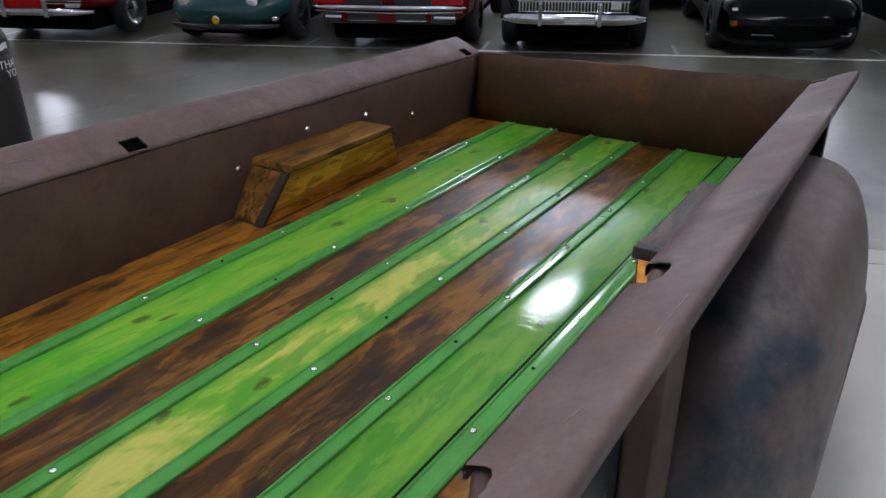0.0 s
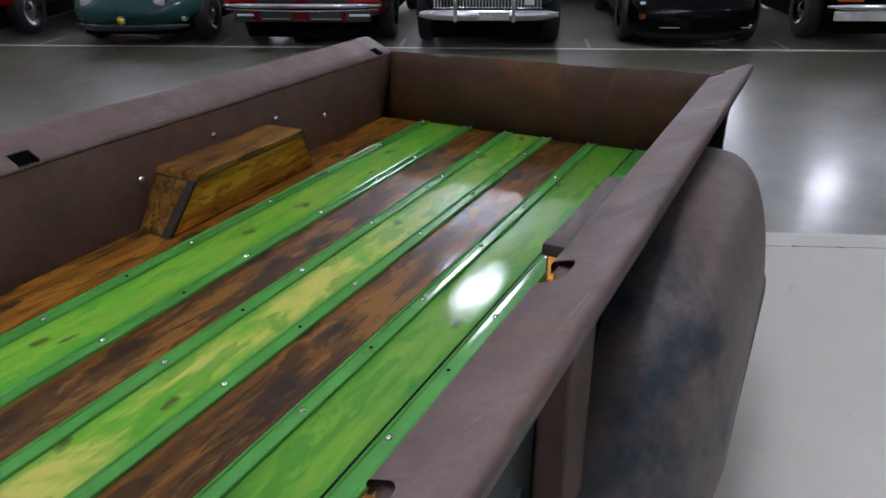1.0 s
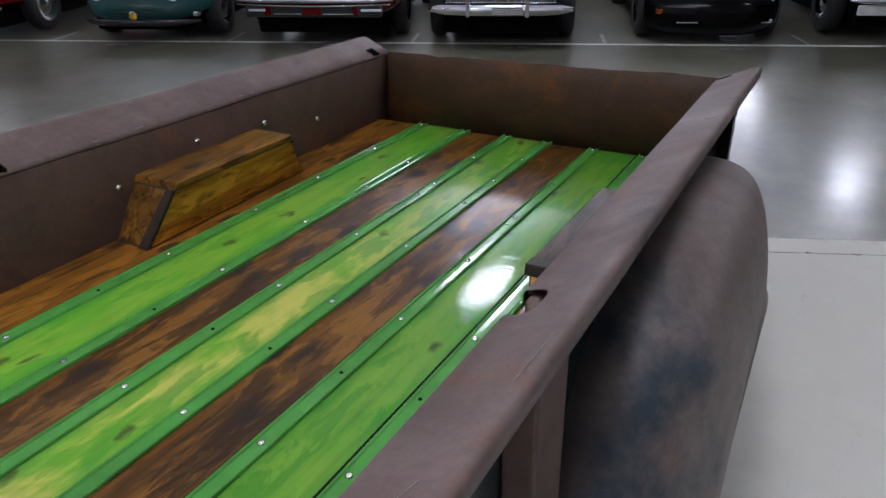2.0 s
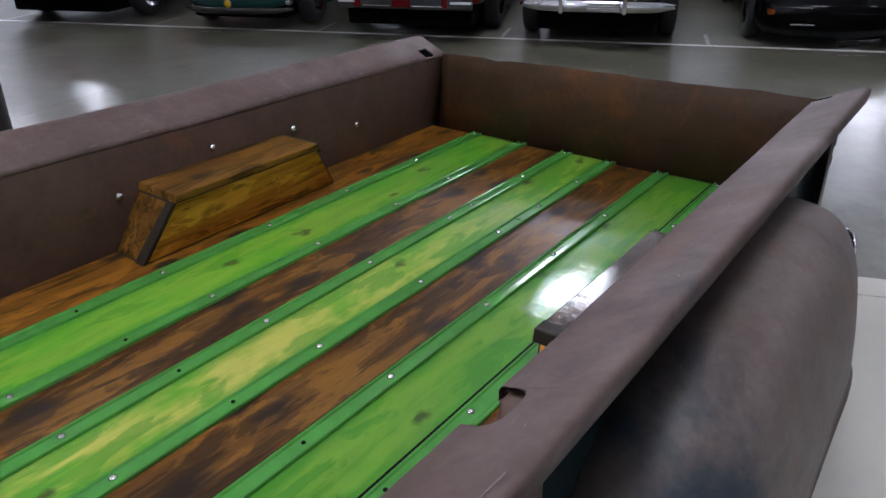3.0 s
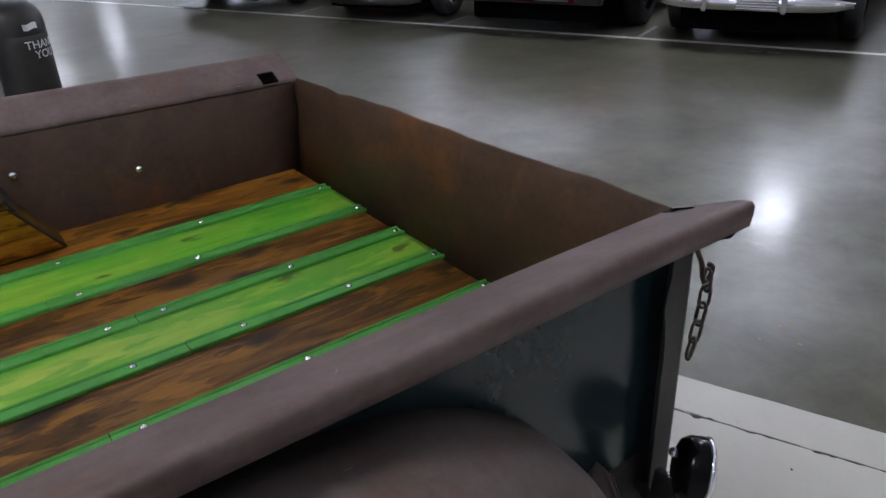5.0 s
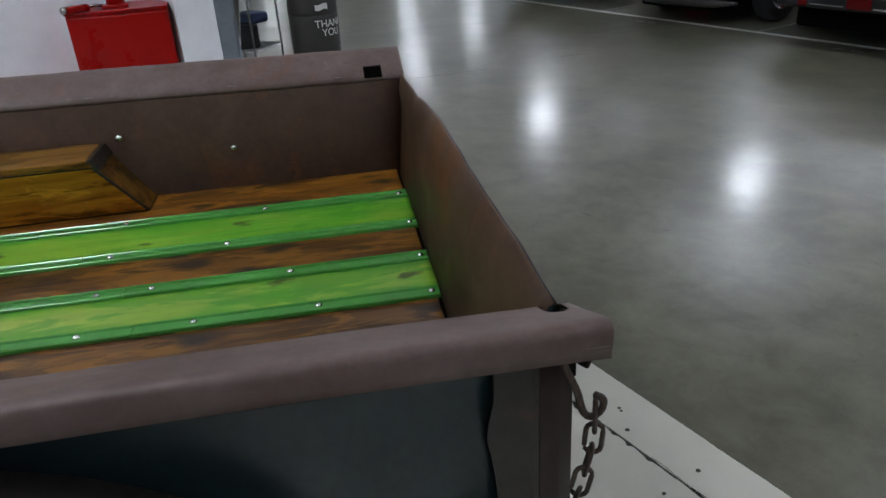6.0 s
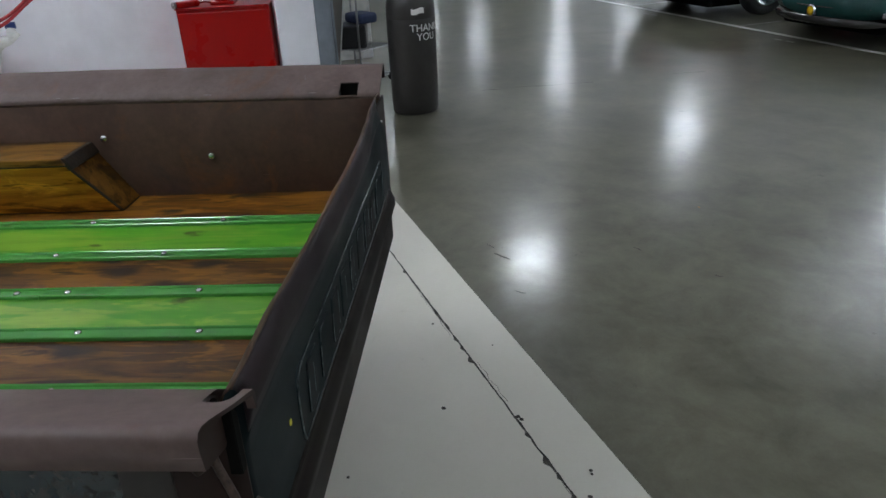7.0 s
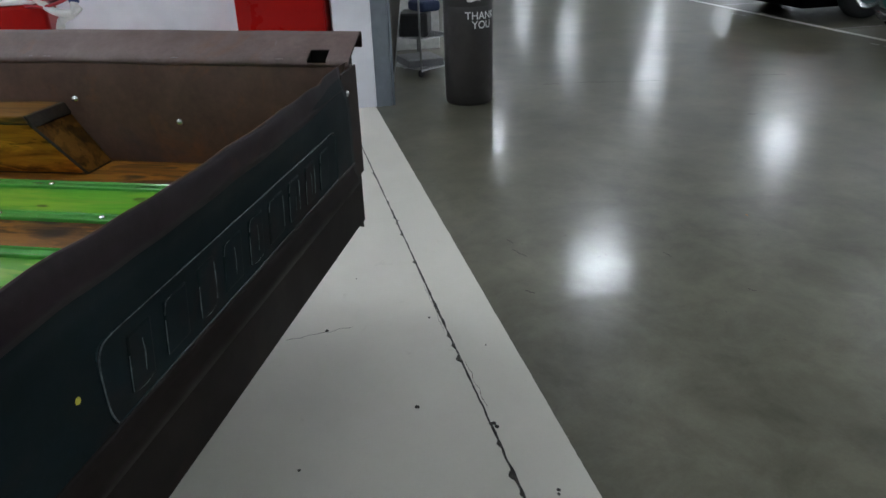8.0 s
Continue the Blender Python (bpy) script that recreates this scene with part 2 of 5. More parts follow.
GREEN_WOOD = wood("green_stained_wood", (0.0544, 0.2484, 0.0136), (0.0982, 0.3402, 0.0190), (0.1604, 0.3996, 0.0299), knots=(0.0441, 0.0490, 0.0109), green=(0.3402, 0.4428, 0.0571), deep=(0.0466, 0.2790, 0.0190), coat=0.58, pale=0.38)
YELLOWED_WOOD = wood("yellowed_green_wood", (0.0540, 0.2173, 0.0136), (0.1134, 0.3105, 0.0186), (0.2052, 0.3888, 0.0348), knots=(0.0447, 0.0447, 0.0099), green=(0.4968, 0.4536, 0.0918), deep=(0.0447, 0.2452, 0.0174), coat=0.58, pale=0.95, fade=True)
DEEP_WOOD = wood("deep_green_wood", (0.0360, 0.1789, 0.0128), (0.0656, 0.2433, 0.0158), (0.1098, 0.3148, 0.0229), knots=(0.0297, 0.0429, 0.0086), green=(0.2384, 0.3366, 0.0401), deep=(0.0297, 0.1966, 0.0158), coat=0.62, pale=0.36)
GREEN_STEEL = plain("green_painted_strip", (0.0626, 0.2506, 0.0475), 0.13, 0, 0.14, 9, 0.02)
BOLT = plain("zinc_bolt", (0.75, 0.75, 0.74), 0.22, 1.0, 0.1, 200)
# near black that paints the shade inside bolt holes, gaps and pockets
HOLE_SHADE = plain("painted_hole_shade", (0.008, 0.008, 0.007), 0.9)
HOLE_SHADE.node_tree.nodes["Principled BSDF"].inputs["Specular IOR Level"].default_value = 0.05
INNER_STEEL = patina("brown_patina_steel", (0.080, 0.044, 0.031), (0.116, 0.067, 0.047), (0.19, 0.074, 0.021), (0.054, 0.043, 0.044), 0.56, 0.60, 0.44, spec=0.32)
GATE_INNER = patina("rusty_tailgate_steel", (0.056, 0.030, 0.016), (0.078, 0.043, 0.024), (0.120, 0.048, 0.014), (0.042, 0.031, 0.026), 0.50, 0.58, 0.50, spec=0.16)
RAIL_STEEL = patina("rail_patina_steel", (0.112, 0.073, 0.064), (0.168, 0.118, 0.109), (0.160, 0.070, 0.036), (0.056, 0.044, 0.045), 0.55, 0.55, 0.50, spec=0.3)
FENDER_STEEL = patina("fender_patina_steel", (0.124, 0.090, 0.078), (0.176, 0.138, 0.126), (0.165, 0.074, 0.042), (0.030, 0.043, 0.056), 0.54, 0.59, 0.46, lean_front=0.28)
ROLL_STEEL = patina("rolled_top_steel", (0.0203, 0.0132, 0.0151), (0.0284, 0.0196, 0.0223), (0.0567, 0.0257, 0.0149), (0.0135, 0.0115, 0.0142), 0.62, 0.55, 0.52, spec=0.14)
TEAL_STEEL = patina("teal_patina_steel", (0.010, 0.022, 0.026), (0.016, 0.030, 0.034), (0.050, 0.024, 0.014), (0.028, 0.022, 0.020), 0.66, 0.60, 0.215)
POST_STEEL = patina("post_patina_steel", (0.036, 0.032, 0.029), (0.050, 0.043, 0.038), (0.110, 0.045, 0.018), (0.018, 0.026, 0.027), 0.60, 0.56, 0.47, spec=0.25)
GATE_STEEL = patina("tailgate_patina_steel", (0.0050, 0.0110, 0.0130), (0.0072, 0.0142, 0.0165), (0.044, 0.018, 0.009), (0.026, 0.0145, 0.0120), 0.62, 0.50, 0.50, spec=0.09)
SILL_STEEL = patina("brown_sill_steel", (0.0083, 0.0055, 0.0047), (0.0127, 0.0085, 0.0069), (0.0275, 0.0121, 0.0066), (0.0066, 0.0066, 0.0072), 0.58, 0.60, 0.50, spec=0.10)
FLANGE_STEEL = patina("dark_rusty_flange", (0.020, 0.010, 0.008), (0.028, 0.014, 0.010), (0.065, 0.024, 0.010), (0.010, 0.008, 0.008), 0.60, 0.62, 0.5, spec=0.2)
WORN_EDGE = plain("bare_worn_metal", (0.11, 0.135, 0.14), 0.45, 0.4, 0.9, 60)
DARK_STEEL = plain("dark_frame_steel", (0.022, 0.020, 0.019), 0.55, 0.2, 0.3, 20)
CHAIN_STEEL = plain("rusty_chain", (0.085, 0.06, 0.048), 0.5, 0.6, 0.4, 150)
CHROME = plain("chrome", (0.82, 0.83, 0.85), 0.08, 1.0, 0.04, 30, 0)
DULL_CHROME = plain("dull_chrome", (0.5, 0.5, 0.5), 0.22, 1.0, 0.1, 30, 0)
RUBBER = plain("black_rubber", (0.018, 0.018, 0.019), 0.7, 0, 0.2, 40)
BLACK_GLOSS = plain("black_gloss_paint", (0.002, 0.002, 0.0025), 0.14, 0, 0.1, 10, 0)
BLACK_GLOSS.node_tree.nodes["Principled BSDF"].inputs["Specular IOR Level"].default_value = 0.16
BLACK_SATIN = plain("black_satin_plastic", (0.02, 0.02, 0.021), 0.42, 0, 0.15, 30)
BIN_BODY = plain("dark_grey_bin_plastic", (0.026, 0.023, 0.021), 0.42, 0, 0.15, 14)
BIN_TEXT = plain("white_print", (0.75, 0.75, 0.74), 0.5)
RED_GLOSS = plain("red_gloss_paint", (0.16, 0.005, 0.006), 0.18, 0, 0.1, 8, 0)
TOOL_RED = plain("red_tool_enamel", (0.31, 0.004, 0.003), 0.30, 0, 0.03, 2, 0)
TOOL_RED.node_tree.nodes["Principled BSDF"].inputs["Specular IOR Level"].default_value = 0.2
TEAL_GLOSS = plain("teal_gloss_paint", (0.016, 0.072, 0.066), 0.22, 0, 0.08, 8, 0)
GREY_GLOSS = plain("grey_gloss_paint", (0.035, 0.033, 0.031), 0.2, 0, 0.1, 8, 0)
UNDERBODY = plain("shaded_underbody", (0.004, 0.004, 0.004), 0.95, 0, 0.3, 20, 0)
UNDERBODY.node_tree.nodes["Principled BSDF"].inputs["Specular IOR Level"].default_value = 0.05
AMBER_LENS = plain("amber_lens", (0.40, 0.095, 0.012), 0.15, 0, 0.1, 40, 0)
YELLOW_LENS = plain("yellow_lamp_lens", (0.85, 0.55, 0.02), 0.15, 0, 0.1, 40, 0)
RED_LENS = plain("red_lens", (0.45, 0.01, 0.01), 0.1, 0, 0.1, 40, 0)
WHITE_LENS = plain("clear_lamp_lens", (0.75, 0.76, 0.76), 0.12, 0, 0.05, 40, 0)
DARK_GLASS = plain("dark_window_glass", (0.01, 0.012, 0.013), 0.05, 0, 0.1, 5, 0)
STEEL_FRAME = plain("blue_grey_steel", (0.24, 0.27, 0.31), 0.4, 0.3, 0.12, 10)
TAN_PANEL = plain("taupe_board", (0.17, 0.155, 0.14), 0.6, 0, 0.1, 10)
WIRE = plain("chromed_wire", (0.45, 0.46, 0.47), 0.3, 0.9, 0.1, 50)
BLUE_CLOTH = plain("dark_blue_cloth", (0.02, 0.035, 0.09), 0.8)
HOSE_RED = plain("red_hose", (0.38, 0.02, 0.025), 0.35, 0, 0.1, 30)
WHITE_METAL = plain("white_enamel", (0.7, 0.7, 0.68), 0.4)
DRY_LEAF = plain("brown_leaf_crumb", (0.25, 0.13, 0.04), 0.8)
YELLOW_DOT = plain("yellow_paint_spot", (0.6, 0.55, 0.05), 0.5)
PALE_WEAR = plain("pale_scratched_paint", (0.165, 0.135, 0.130), 0.5, 0, 0.4, 60)


# ---- builders ----
def part(name, bm, material, parent=None, label="", smooth=False):
    me = bpy.data.meshes.new(name)
    bm.normal_update()
    bm.to_mesh(me)
    bm.free()
    if smooth:
        me.polygons.foreach_set("use_smooth", [True] * len(me.polygons))
    me.materials.append(material)
    ob = new(name, me)
    if parent is not None:
        ob.parent = parent
    if label:
        tagged(ob, label)
    return ob


def same_mesh(name, ob, m, parent):
    o = new(name, ob.data)
    o.parent = parent
    o.matrix_basis = m
    return o


def soften(bm, width, segs=2, angle=30):
    edges = [e for e in bm.edges if len(e.link_faces) == 2 and e.calc_face_angle(0) > radians(angle)]
    bmesh.ops.bevel(bm, geom=edges, offset=width, segments=segs, profile=0.5, affect="EDGES", clamp_overlap=True)
    return bm


def block(x0, x1, y0, y1, z0, z1, bevel=0.0, segs=2):
    bm = bmesh.new()
    bmesh.ops.create_cube(bm, size=1)
    bmesh.ops.scale(bm, vec=(x1 - x0, y1 - y0, z1 - z0), verts=bm.verts)
    bmesh.ops.translate(bm, vec=((x0 + x1) / 2, (y0 + y1) / 2, (z0 + z1) / 2), verts=bm.verts)
    if bevel:
        soften(bm, bevel, segs)
    return bm


def joined(*bms):
    out = bmesh.new()
    for b in bms:
        me = bpy.data.meshes.new("tmp")
        b.to_mesh(me)
        out.from_mesh(me)
        bpy.data.meshes.remove(me)
        b.free()
    return out


def moved(bm, m):
    bmesh.ops.transform(bm, matrix=m, verts=bm.verts)
    return bm


def skin(rings, closed=True, caps=True):
    """A surface through rings of points, each ring with the same count."""
    bm = bmesh.new()
    vs = [[bm.verts.new(p) for p in r] for r in rings]
    n = len(vs[0])
    for a, b in zip(vs, vs[1:]):
        for i in range(n if closed else n - 1):
            j = (i + 1) % n
            bm.faces.new((a[i], a[j], b[j], b[i]))
    if caps and closed:
        bm.faces.new(vs[0][::-1])
        bm.faces.new(vs[-1])
    bmesh.ops.recalc_face_normals(bm, faces=bm.faces)
    return bm


def along_y(profile, ys, wobble=None):
    """Sweep a closed x-z profile along y."""
    rings = []
    for y in ys:
        d = wobble(y) if wobble else (0, 0)
        rings.append([(x + d[0], y, z + d[1]) for x, z in profile])
    return skin(rings)


def lathe(profile, steps=24, axis="Z"):
    """Turn (radius, height) points about an axis."""
    rings = []
    for k in range(steps):
        a = 2 * math.pi * k / steps
        c, s = math.cos(a), math.sin(a)
        ring = []
        for r, h in profile:
            ring.append({"Z": (r * c, r * s, h), "X": (h, r * c, r * s), "Y": (r * s, h, r * c)}[axis])
        rings.append(ring)
    rings.append(rings[0])
    bm = skin(rings, closed=False, caps=False)
    bmesh.ops.remove_doubles(bm, verts=bm.verts, dist=1e-5)
    bmesh.ops.recalc_face_normals(bm, faces=bm.faces)
    return bm


def tube(points, radius, sides=8):
    """A round bar through a list of points."""
    pts = [Vector(p) for p in points]
    rings = []
    up = Vector((0.123, 0.31, 1)).normalized()
    for i, p in enumerate(pts):
        d = (pts[min(i + 1, len(pts) - 1)] - pts[max(i - 1, 0)]).normalized()
        a = d.cross(up)
        if a.length < 1e-3:
            a = d.cross(Vector((1, 0, 0)))
        a.normalize()
        b = d.cross(a)
        rings.append([p + radius * (math.cos(q) * a + math.sin(q) * b) for q in [2 * math.pi * k / sides for k in range(sides)]])
    return skin(rings)


def curve_points(ctrl, n=20):
    """Catmull-Rom through control points."""
    c = [Vector(p) for p in ctrl]
    c = [c[0] * 2 - c[1]] + c + [c[-1] * 2 - c[-2]]
    out = []
    segs = len(c) - 3
    for k in range(n + 1):
        s = min(k / n * segs, segs - 1e-6)
        i, f = int(s), s - int(s)
        a, b, d, e = c[i:i + 4]
        out.append(0.5 * (2 * b + (d - a) * f + (2 * a - 5 * b + 4 * d - e) * f * f + (3 * b - a - 3 * d + e) * f ** 3))
    return out


def thing(name, m, label, category, group="", kind=""):
    e = new(name)
    e.empty_display_size = 0.1
    e.matrix_basis = m
    return tagged(e, label, category, group, kind)


def structure(name, bm, material, label, m=None, category="structure"):
    ob = part(name, bm, material)
    if m is not None:
        ob.matrix_basis = m
    return tagged(ob, label, category, "", "structure")


# ---- the hall ----
U0, U1, V0, V1 = -46.0, 16.0, -9.0, 22.4
structure("floor", block(U0, U1, V0, V1, -0.2, 0.0), CONCRETE, "polished grey concrete hall floor with stains", ROOM, "floor")
structure("ceiling", joined(block(U0, U1, V0, BAY_V, CEIL_Z, CEIL_Z + 0.2), block(U0, U1, BAY_V, BAY_V + 0.2, NORTH_CEIL_Z, CEIL_Z + 0.2), block(U0, U1, BAY_V + 0.2, V1, NORTH_CEIL_Z, NORTH_CEIL_Z + 0.2)), CEIL_MAT,
          "pale ceiling of the hall, lower over the parked cars", ROOM, "ceiling")
structure("wall_north", block(U0, U1, V1, V1 + 0.2, 0, CEIL_Z), WALL_WHITE, "plain white painted far hall wall", ROOM, "wall")
structure("wall_south", block(U0, U1, V0 - 0.2, V0, 0, CEIL_Z), WALL_WHITE, "plain white painted hall wall", ROOM, "wall")
structure("wall_east", block(U1, U1 + 0.2, V0, V1, 0, CEIL_Z), HALL_WALL, "plain grey painted end wall", ROOM, "wall")
structure("wall_west", block(U0 - 0.2, U0, V0, V1, 0, CEIL_Z), HALL_WALL, "plain grey painted far end wall", ROOM, "wall")

EDGE_V, JOINT_V, COAT = 0.79, 0.590, 0.003
rng = random.Random(5)


def coat_sheet(v_in, v_out, rag_in, rag_out, us):
    """A thin sheet of floor coating between two lines, each with its own ragged edge."""
    rings = []
    for u in us:
        a = v_in + (rag_in(u) if rag_in else 0)
        b = v_out + (rag_out(u) if rag_out else 0)
        rings.append([(u, a, 0.0005), (u, b, 0.0005), (u, b, COAT), (u, a, COAT)])
    return skin(rings)


def rag(seed, amp, freq, chip):
    def f(u):
        n = noise.noise(Vector((u * freq, seed, 0.0))) * amp + noise.noise(Vector((u * freq * 6, seed, 3.0))) * amp * 0.5
        c = noise.noise(Vector((u * 3.1, seed * 2.7, 8.0)))
        c2 = noise.noise(Vector((u * 23.0, seed * 1.7, 5.0)))
        return n + chip * (max(0.0, c - 0.25) * 0.3 + max(0.0, c2 - 0.30) * 1.5)
    return f


near_us = [-4.95] + [-4.29 + 0.0065 * i for i in range(1080)]
coat_us = near_us + [3.0, 6.0, 10.0, U1]
lean = lambda u: 0.012 * (u + 1.0)      # the saw cut runs slightly out of parallel
structure("floor_coating", coat_sheet(V0, JOINT_V, None, lambda u: lean(u) - 0.0036 - rag(2.0, 0.0042, 17, 0.020)(u), coat_us), WHITE_COAT,
          "off-white painted floor coating round the truck", ROOM, "floor")
structure("floor_border", coat_sheet(JOINT_V, EDGE_V, lambda u: lean(u) + 0.0036 + rag(7.0, 0.0042, 17, 0.018)(u), rag(4.0, 0.0026, 7, 0.0), coat_us), WHITE_COAT,
          "off-white painted border strip with an uneven edge", ROOM, "floor")
structure("floor_joint", skin([[(u, JOINT_V + lean(u) - 0.05, 0.0004), (u, JOINT_V + lean(u) + 0.05, 0.0004), (u, JOINT_V + lean(u) + 0.05, 0.0012), (u, JOINT_V + lean(u) - 0.05, 0.0012)]
                               for u in [-4.95, -2, 0, 2, U1]]), JOINT, "dirty broken saw-cut joint in the floor", ROOM, "floor joint")


def crack_line(a, b, width, seed, n=60, wander=0.012):
    """A thin ragged hairline lying on the coating."""
    a, b = Vector(a), Vector(b)
    side = Vector((-(b - a).y, (b - a).x)).normalized()
    rings = []
    for i in range(n + 1):
        p = a.lerp(b, i / n) + side * noise.noise(Vector((i * 0.11, seed, 0))) * wander
        w = width * (0.35 + 1.3 * abs(noise.noise(Vector((i * 0.43, seed, 2.0)))))
        rings.append([(p.x - side.x * w, p.y - side.y * w, COAT), (p.x + side.x * w, p.y + side.y * w, COAT),
                      (p.x + side.x * w, p.y + side.y * w, COAT + 0.0008), (p.x - side.x * w, p.y - side.y * w, COAT + 0.0008)])
    return skin(rings)


for k, (u0, v0, u1, v1, w) in enumerate([(-0.30, 0.594, 0.20, 0.600, 0.0010), (0.10, 0.608, 0.60, 0.615, 0.0011), (-1.40, 0.576, -0.95, 0.580, 0.0010), (-0.75, 0.603, -0.50, 0.608, 0.0010)]):
    structure("joint_crack", crack_line((u0, v0), (u1, v1), w, 11.0 + k, 50, 0.008), JOINT, "ragged hairline beside the floor joint", ROOM, "floor crack")
structure("floor_crack", crack_line((-1.05, 0.02), (-1.078, 0.26), 0.0008, 4.0), JOINT, "hairline crack across the white coating", ROOM, "floor crack")

# broken hairlines along an old joint in the concrete, and a few short ones near the border
for k, (u0, v0, u1, v1, w) in enumerate([(-4.57, 2.23, -4.53, 2.37, 0.0040), (-4.53, 2.52, -4.41, 2.91, 0.0042), (-4.40, 2.99, -4.35, 3.19, 0.0032), (-4.27, 3.95, -4.19, 4.25, 0.0042), (-3.187, 3.238, -3.173, 3.304, 0.005),
                                         (-1.66, 1.028, -1.611, 1.045, 0.0022), (-1.549, 1.019, -1.467, 1.056, 0.0026), (-1.177, 0.956, -1.142, 0.983, 0.0026), (-0.95, 1.784, -0.923, 1.802, 0.0024), (-1.336, 1.631, -1.29, 1.644, 0.0022)]):
    hair = crack_line((u0, v0), (u1, v1), w, 31.0 + k, 24, 0.010)
    bmesh.ops.translate(hair, vec=(0, 0, 0.0002 - COAT), verts=hair.verts)
    structure("concrete_crack", hair, JOINT, "short dark hairline in the polished concrete", ROOM, "floor crack")


def blot(r, seed):
    bm = bmesh.new()
    vs = [bm.verts.new((r * (0.7 + 0.6 * noise.noise(Vector((math.cos(a) * 1.5, math.sin(a) * 1.5, seed)))) * math.cos(a),
                        0.7 * r * math.sin(a), 0)) for a in [2 * math.pi * i / 10 for i in range(10)]]
    f = bm.faces.new(vs)
    ext = bmesh.ops.extrude_face_region(bm, geom=[f])
    bmesh.ops.translate(bm, vec=(0, 0, 0.0012), verts=[v for v in ext["geom"] if isinstance(v, bmesh.types.BMVert)])
    bmesh.ops.recalc_face_normals(bm, faces=bm.faces)
    return bm


specks = joined(*[moved(blot(rng.uniform(0.004, 0.011), i * 1.3), Matrix.Translation((rng.uniform(-2.6, 1.2), rng.uniform(-0.35, 0.76), COAT))) for i in range(16)] + [moved(blot(r, 70 + i), Matrix.Translation((u, v, COAT))) for i, (u, v, r) in enumerate(
    [(-0.114, 0.693, 0.008), (-0.10, 0.688, 0.006), (-0.025, 0.639, 0.010), (-0.149, 0.295, 0.005), (-1.075, 0.169, 0.010), (-0.361, 0.038, 0.007), (-1.067, 0.545, 0.007), (-0.417, 0.602, 0.016), (-0.40, 0.610, 0.010)])])
ob = part("floor_specks", specks, JOINT)
ob.matrix_basis = ROOM
tagged(ob, "small dark chips and specks on white coating", "dirt", "", "stuff")
crumbs = joined(*[moved(blot(rng.uniform(0.006, 0.013), 50 + i), Matrix.Translation((x, y, 0.0))) for i, (x, y) in enumerate(
    [(0.71, 1.30), (0.76, 1.31), (0.73, 1.26), (0.68, 1.14), (0.81, 1.17), (1.0, 2.4), (0.2, 2.9), (-1.6, 2.2)])])
ob = part("leaf_crumbs", crumbs, DRY_LEAF)
ob.matrix_basis = ROOM
tagged(ob, "brown leaf crumbs lying on concrete floor", "dirt", "", "stuff")

# painted parking lines
structure("parking_line", skin([[(u, 6.05 + 0.006 * noise.noise(Vector((u * 5, 1, 0))), 0.0004), (u, 6.125 + 0.006 * noise.noise(Vector((u * 5, 9, 0))), 0.0004),
                                 (u, 6.125 + 0.006 * noise.noise(Vector((u * 5, 9, 0))), 0.0016), (u, 6.05 + 0.006 * noise.noise(Vector((u * 5, 1, 0))), 0.0016)]
                                for u in [-24 + 0.1 * i for i in range(340)]]), LINE_PAINT, "worn white painted line along the parked cars", ROOM, "floor line")
for k in range(8):
    u = -10.58 + 2.3 * k
    structure("stall_line", block(u - 0.022, u + 0.022, 6.14, 6.75, 0.0004, 0.0014), OLD_LINE, "faded white stall line between parked cars", ROOM, "floor line")
for k in range(6):
    u = -7.4 + 2.42 * k
    structure("stall_mark", joined(block(u - 0.13, u - 0.02, 5.83, 5.87, 0.0004, 0.0014), block(u + 0.03, u + 0.14, 5.84, 5.88, 0.0004, 0.0014)),
              OLD_LINE, "small faded white stencilled floor mark", ROOM, "floor mark")

# partition wall with its pillar
structure("wall_partition", block(-5.15, -4.95, V0, 0.52, 0, CEIL_Z), WALL_WHITE, "white painted partition wall behind the red cabinet", ROOM, "wall")
structure("wall_pillar", block(-5.15, -4.29, 0.52, 0.80, 0, CEIL_Z, 0.004), WALL_WHITE, "white painted wall end beside the floor border", ROOM, "pillar")
structure("corner_guard", joined(block(-4.42, -4.286, 0.80, 0.92, 0, CEIL_Z, 0.004), block(-4.45, -4.30, 0.925, 0.945, 0, CEIL_Z, 0.003)), STEEL_FRAME,
          "blue-grey steel door frame on the white pillar", ROOM, "door frame")


# ceiling lights
def ceiling_light(u, v, upper, ceil):
    """A flat lamp on four cables with a diffuser below and an added fill glow above."""
    L = thing("ceiling_light", ROOM @ pose(u, v, LAMP_Z), "bright white high-bay lamp hung from the ceiling", "lamp", "hall lamps")
    part("housing", soften(block(-0.39, 0.39, -0.47, 0.47, 0.012, 0.09), 0.01), HOUSING, L)
    part("diffuser", block(-0.36, 0.36, -0.44, 0.44, 0.0, 0.010), DIFFUSER, L, "glowing white diffuser")
    part("fill_panel", block(-0.35, 0.35, -0.43, 0.43, 0.0905, 0.098), upper, L, "added upward glow that brightens the ceiling")
    for sx in (-0.33, 0.33):
        for sy in (-0.40, 0.40):
            part("cable", tube([(sx, sy, 0.085), (sx, sy, ceil - LAMP_Z)], 0.004, 5), HOUSING, L)
    return L


near_lamp = ceiling_light(-0.35, 5.5, CEIL_FILL, CEIL_Z)
# the last one is unseen, added to brighten the partition wall and the bed
for u, v in [(-9.6, 5.2), (8.3, 5.4), (-17.5, 5.3), (-25.5, 5.3), (-0.4, -2.3), (7.4, -2.3), (-9.6, -3.5), (-2.7, -4.2)]:
    copy_thing(near_lamp, ROOM @ pose(u, v, LAMP_Z))
north_lamp = ceiling_light(-8.1, 12.6, NORTH_CEIL_FILL, NORTH_CEIL_Z)
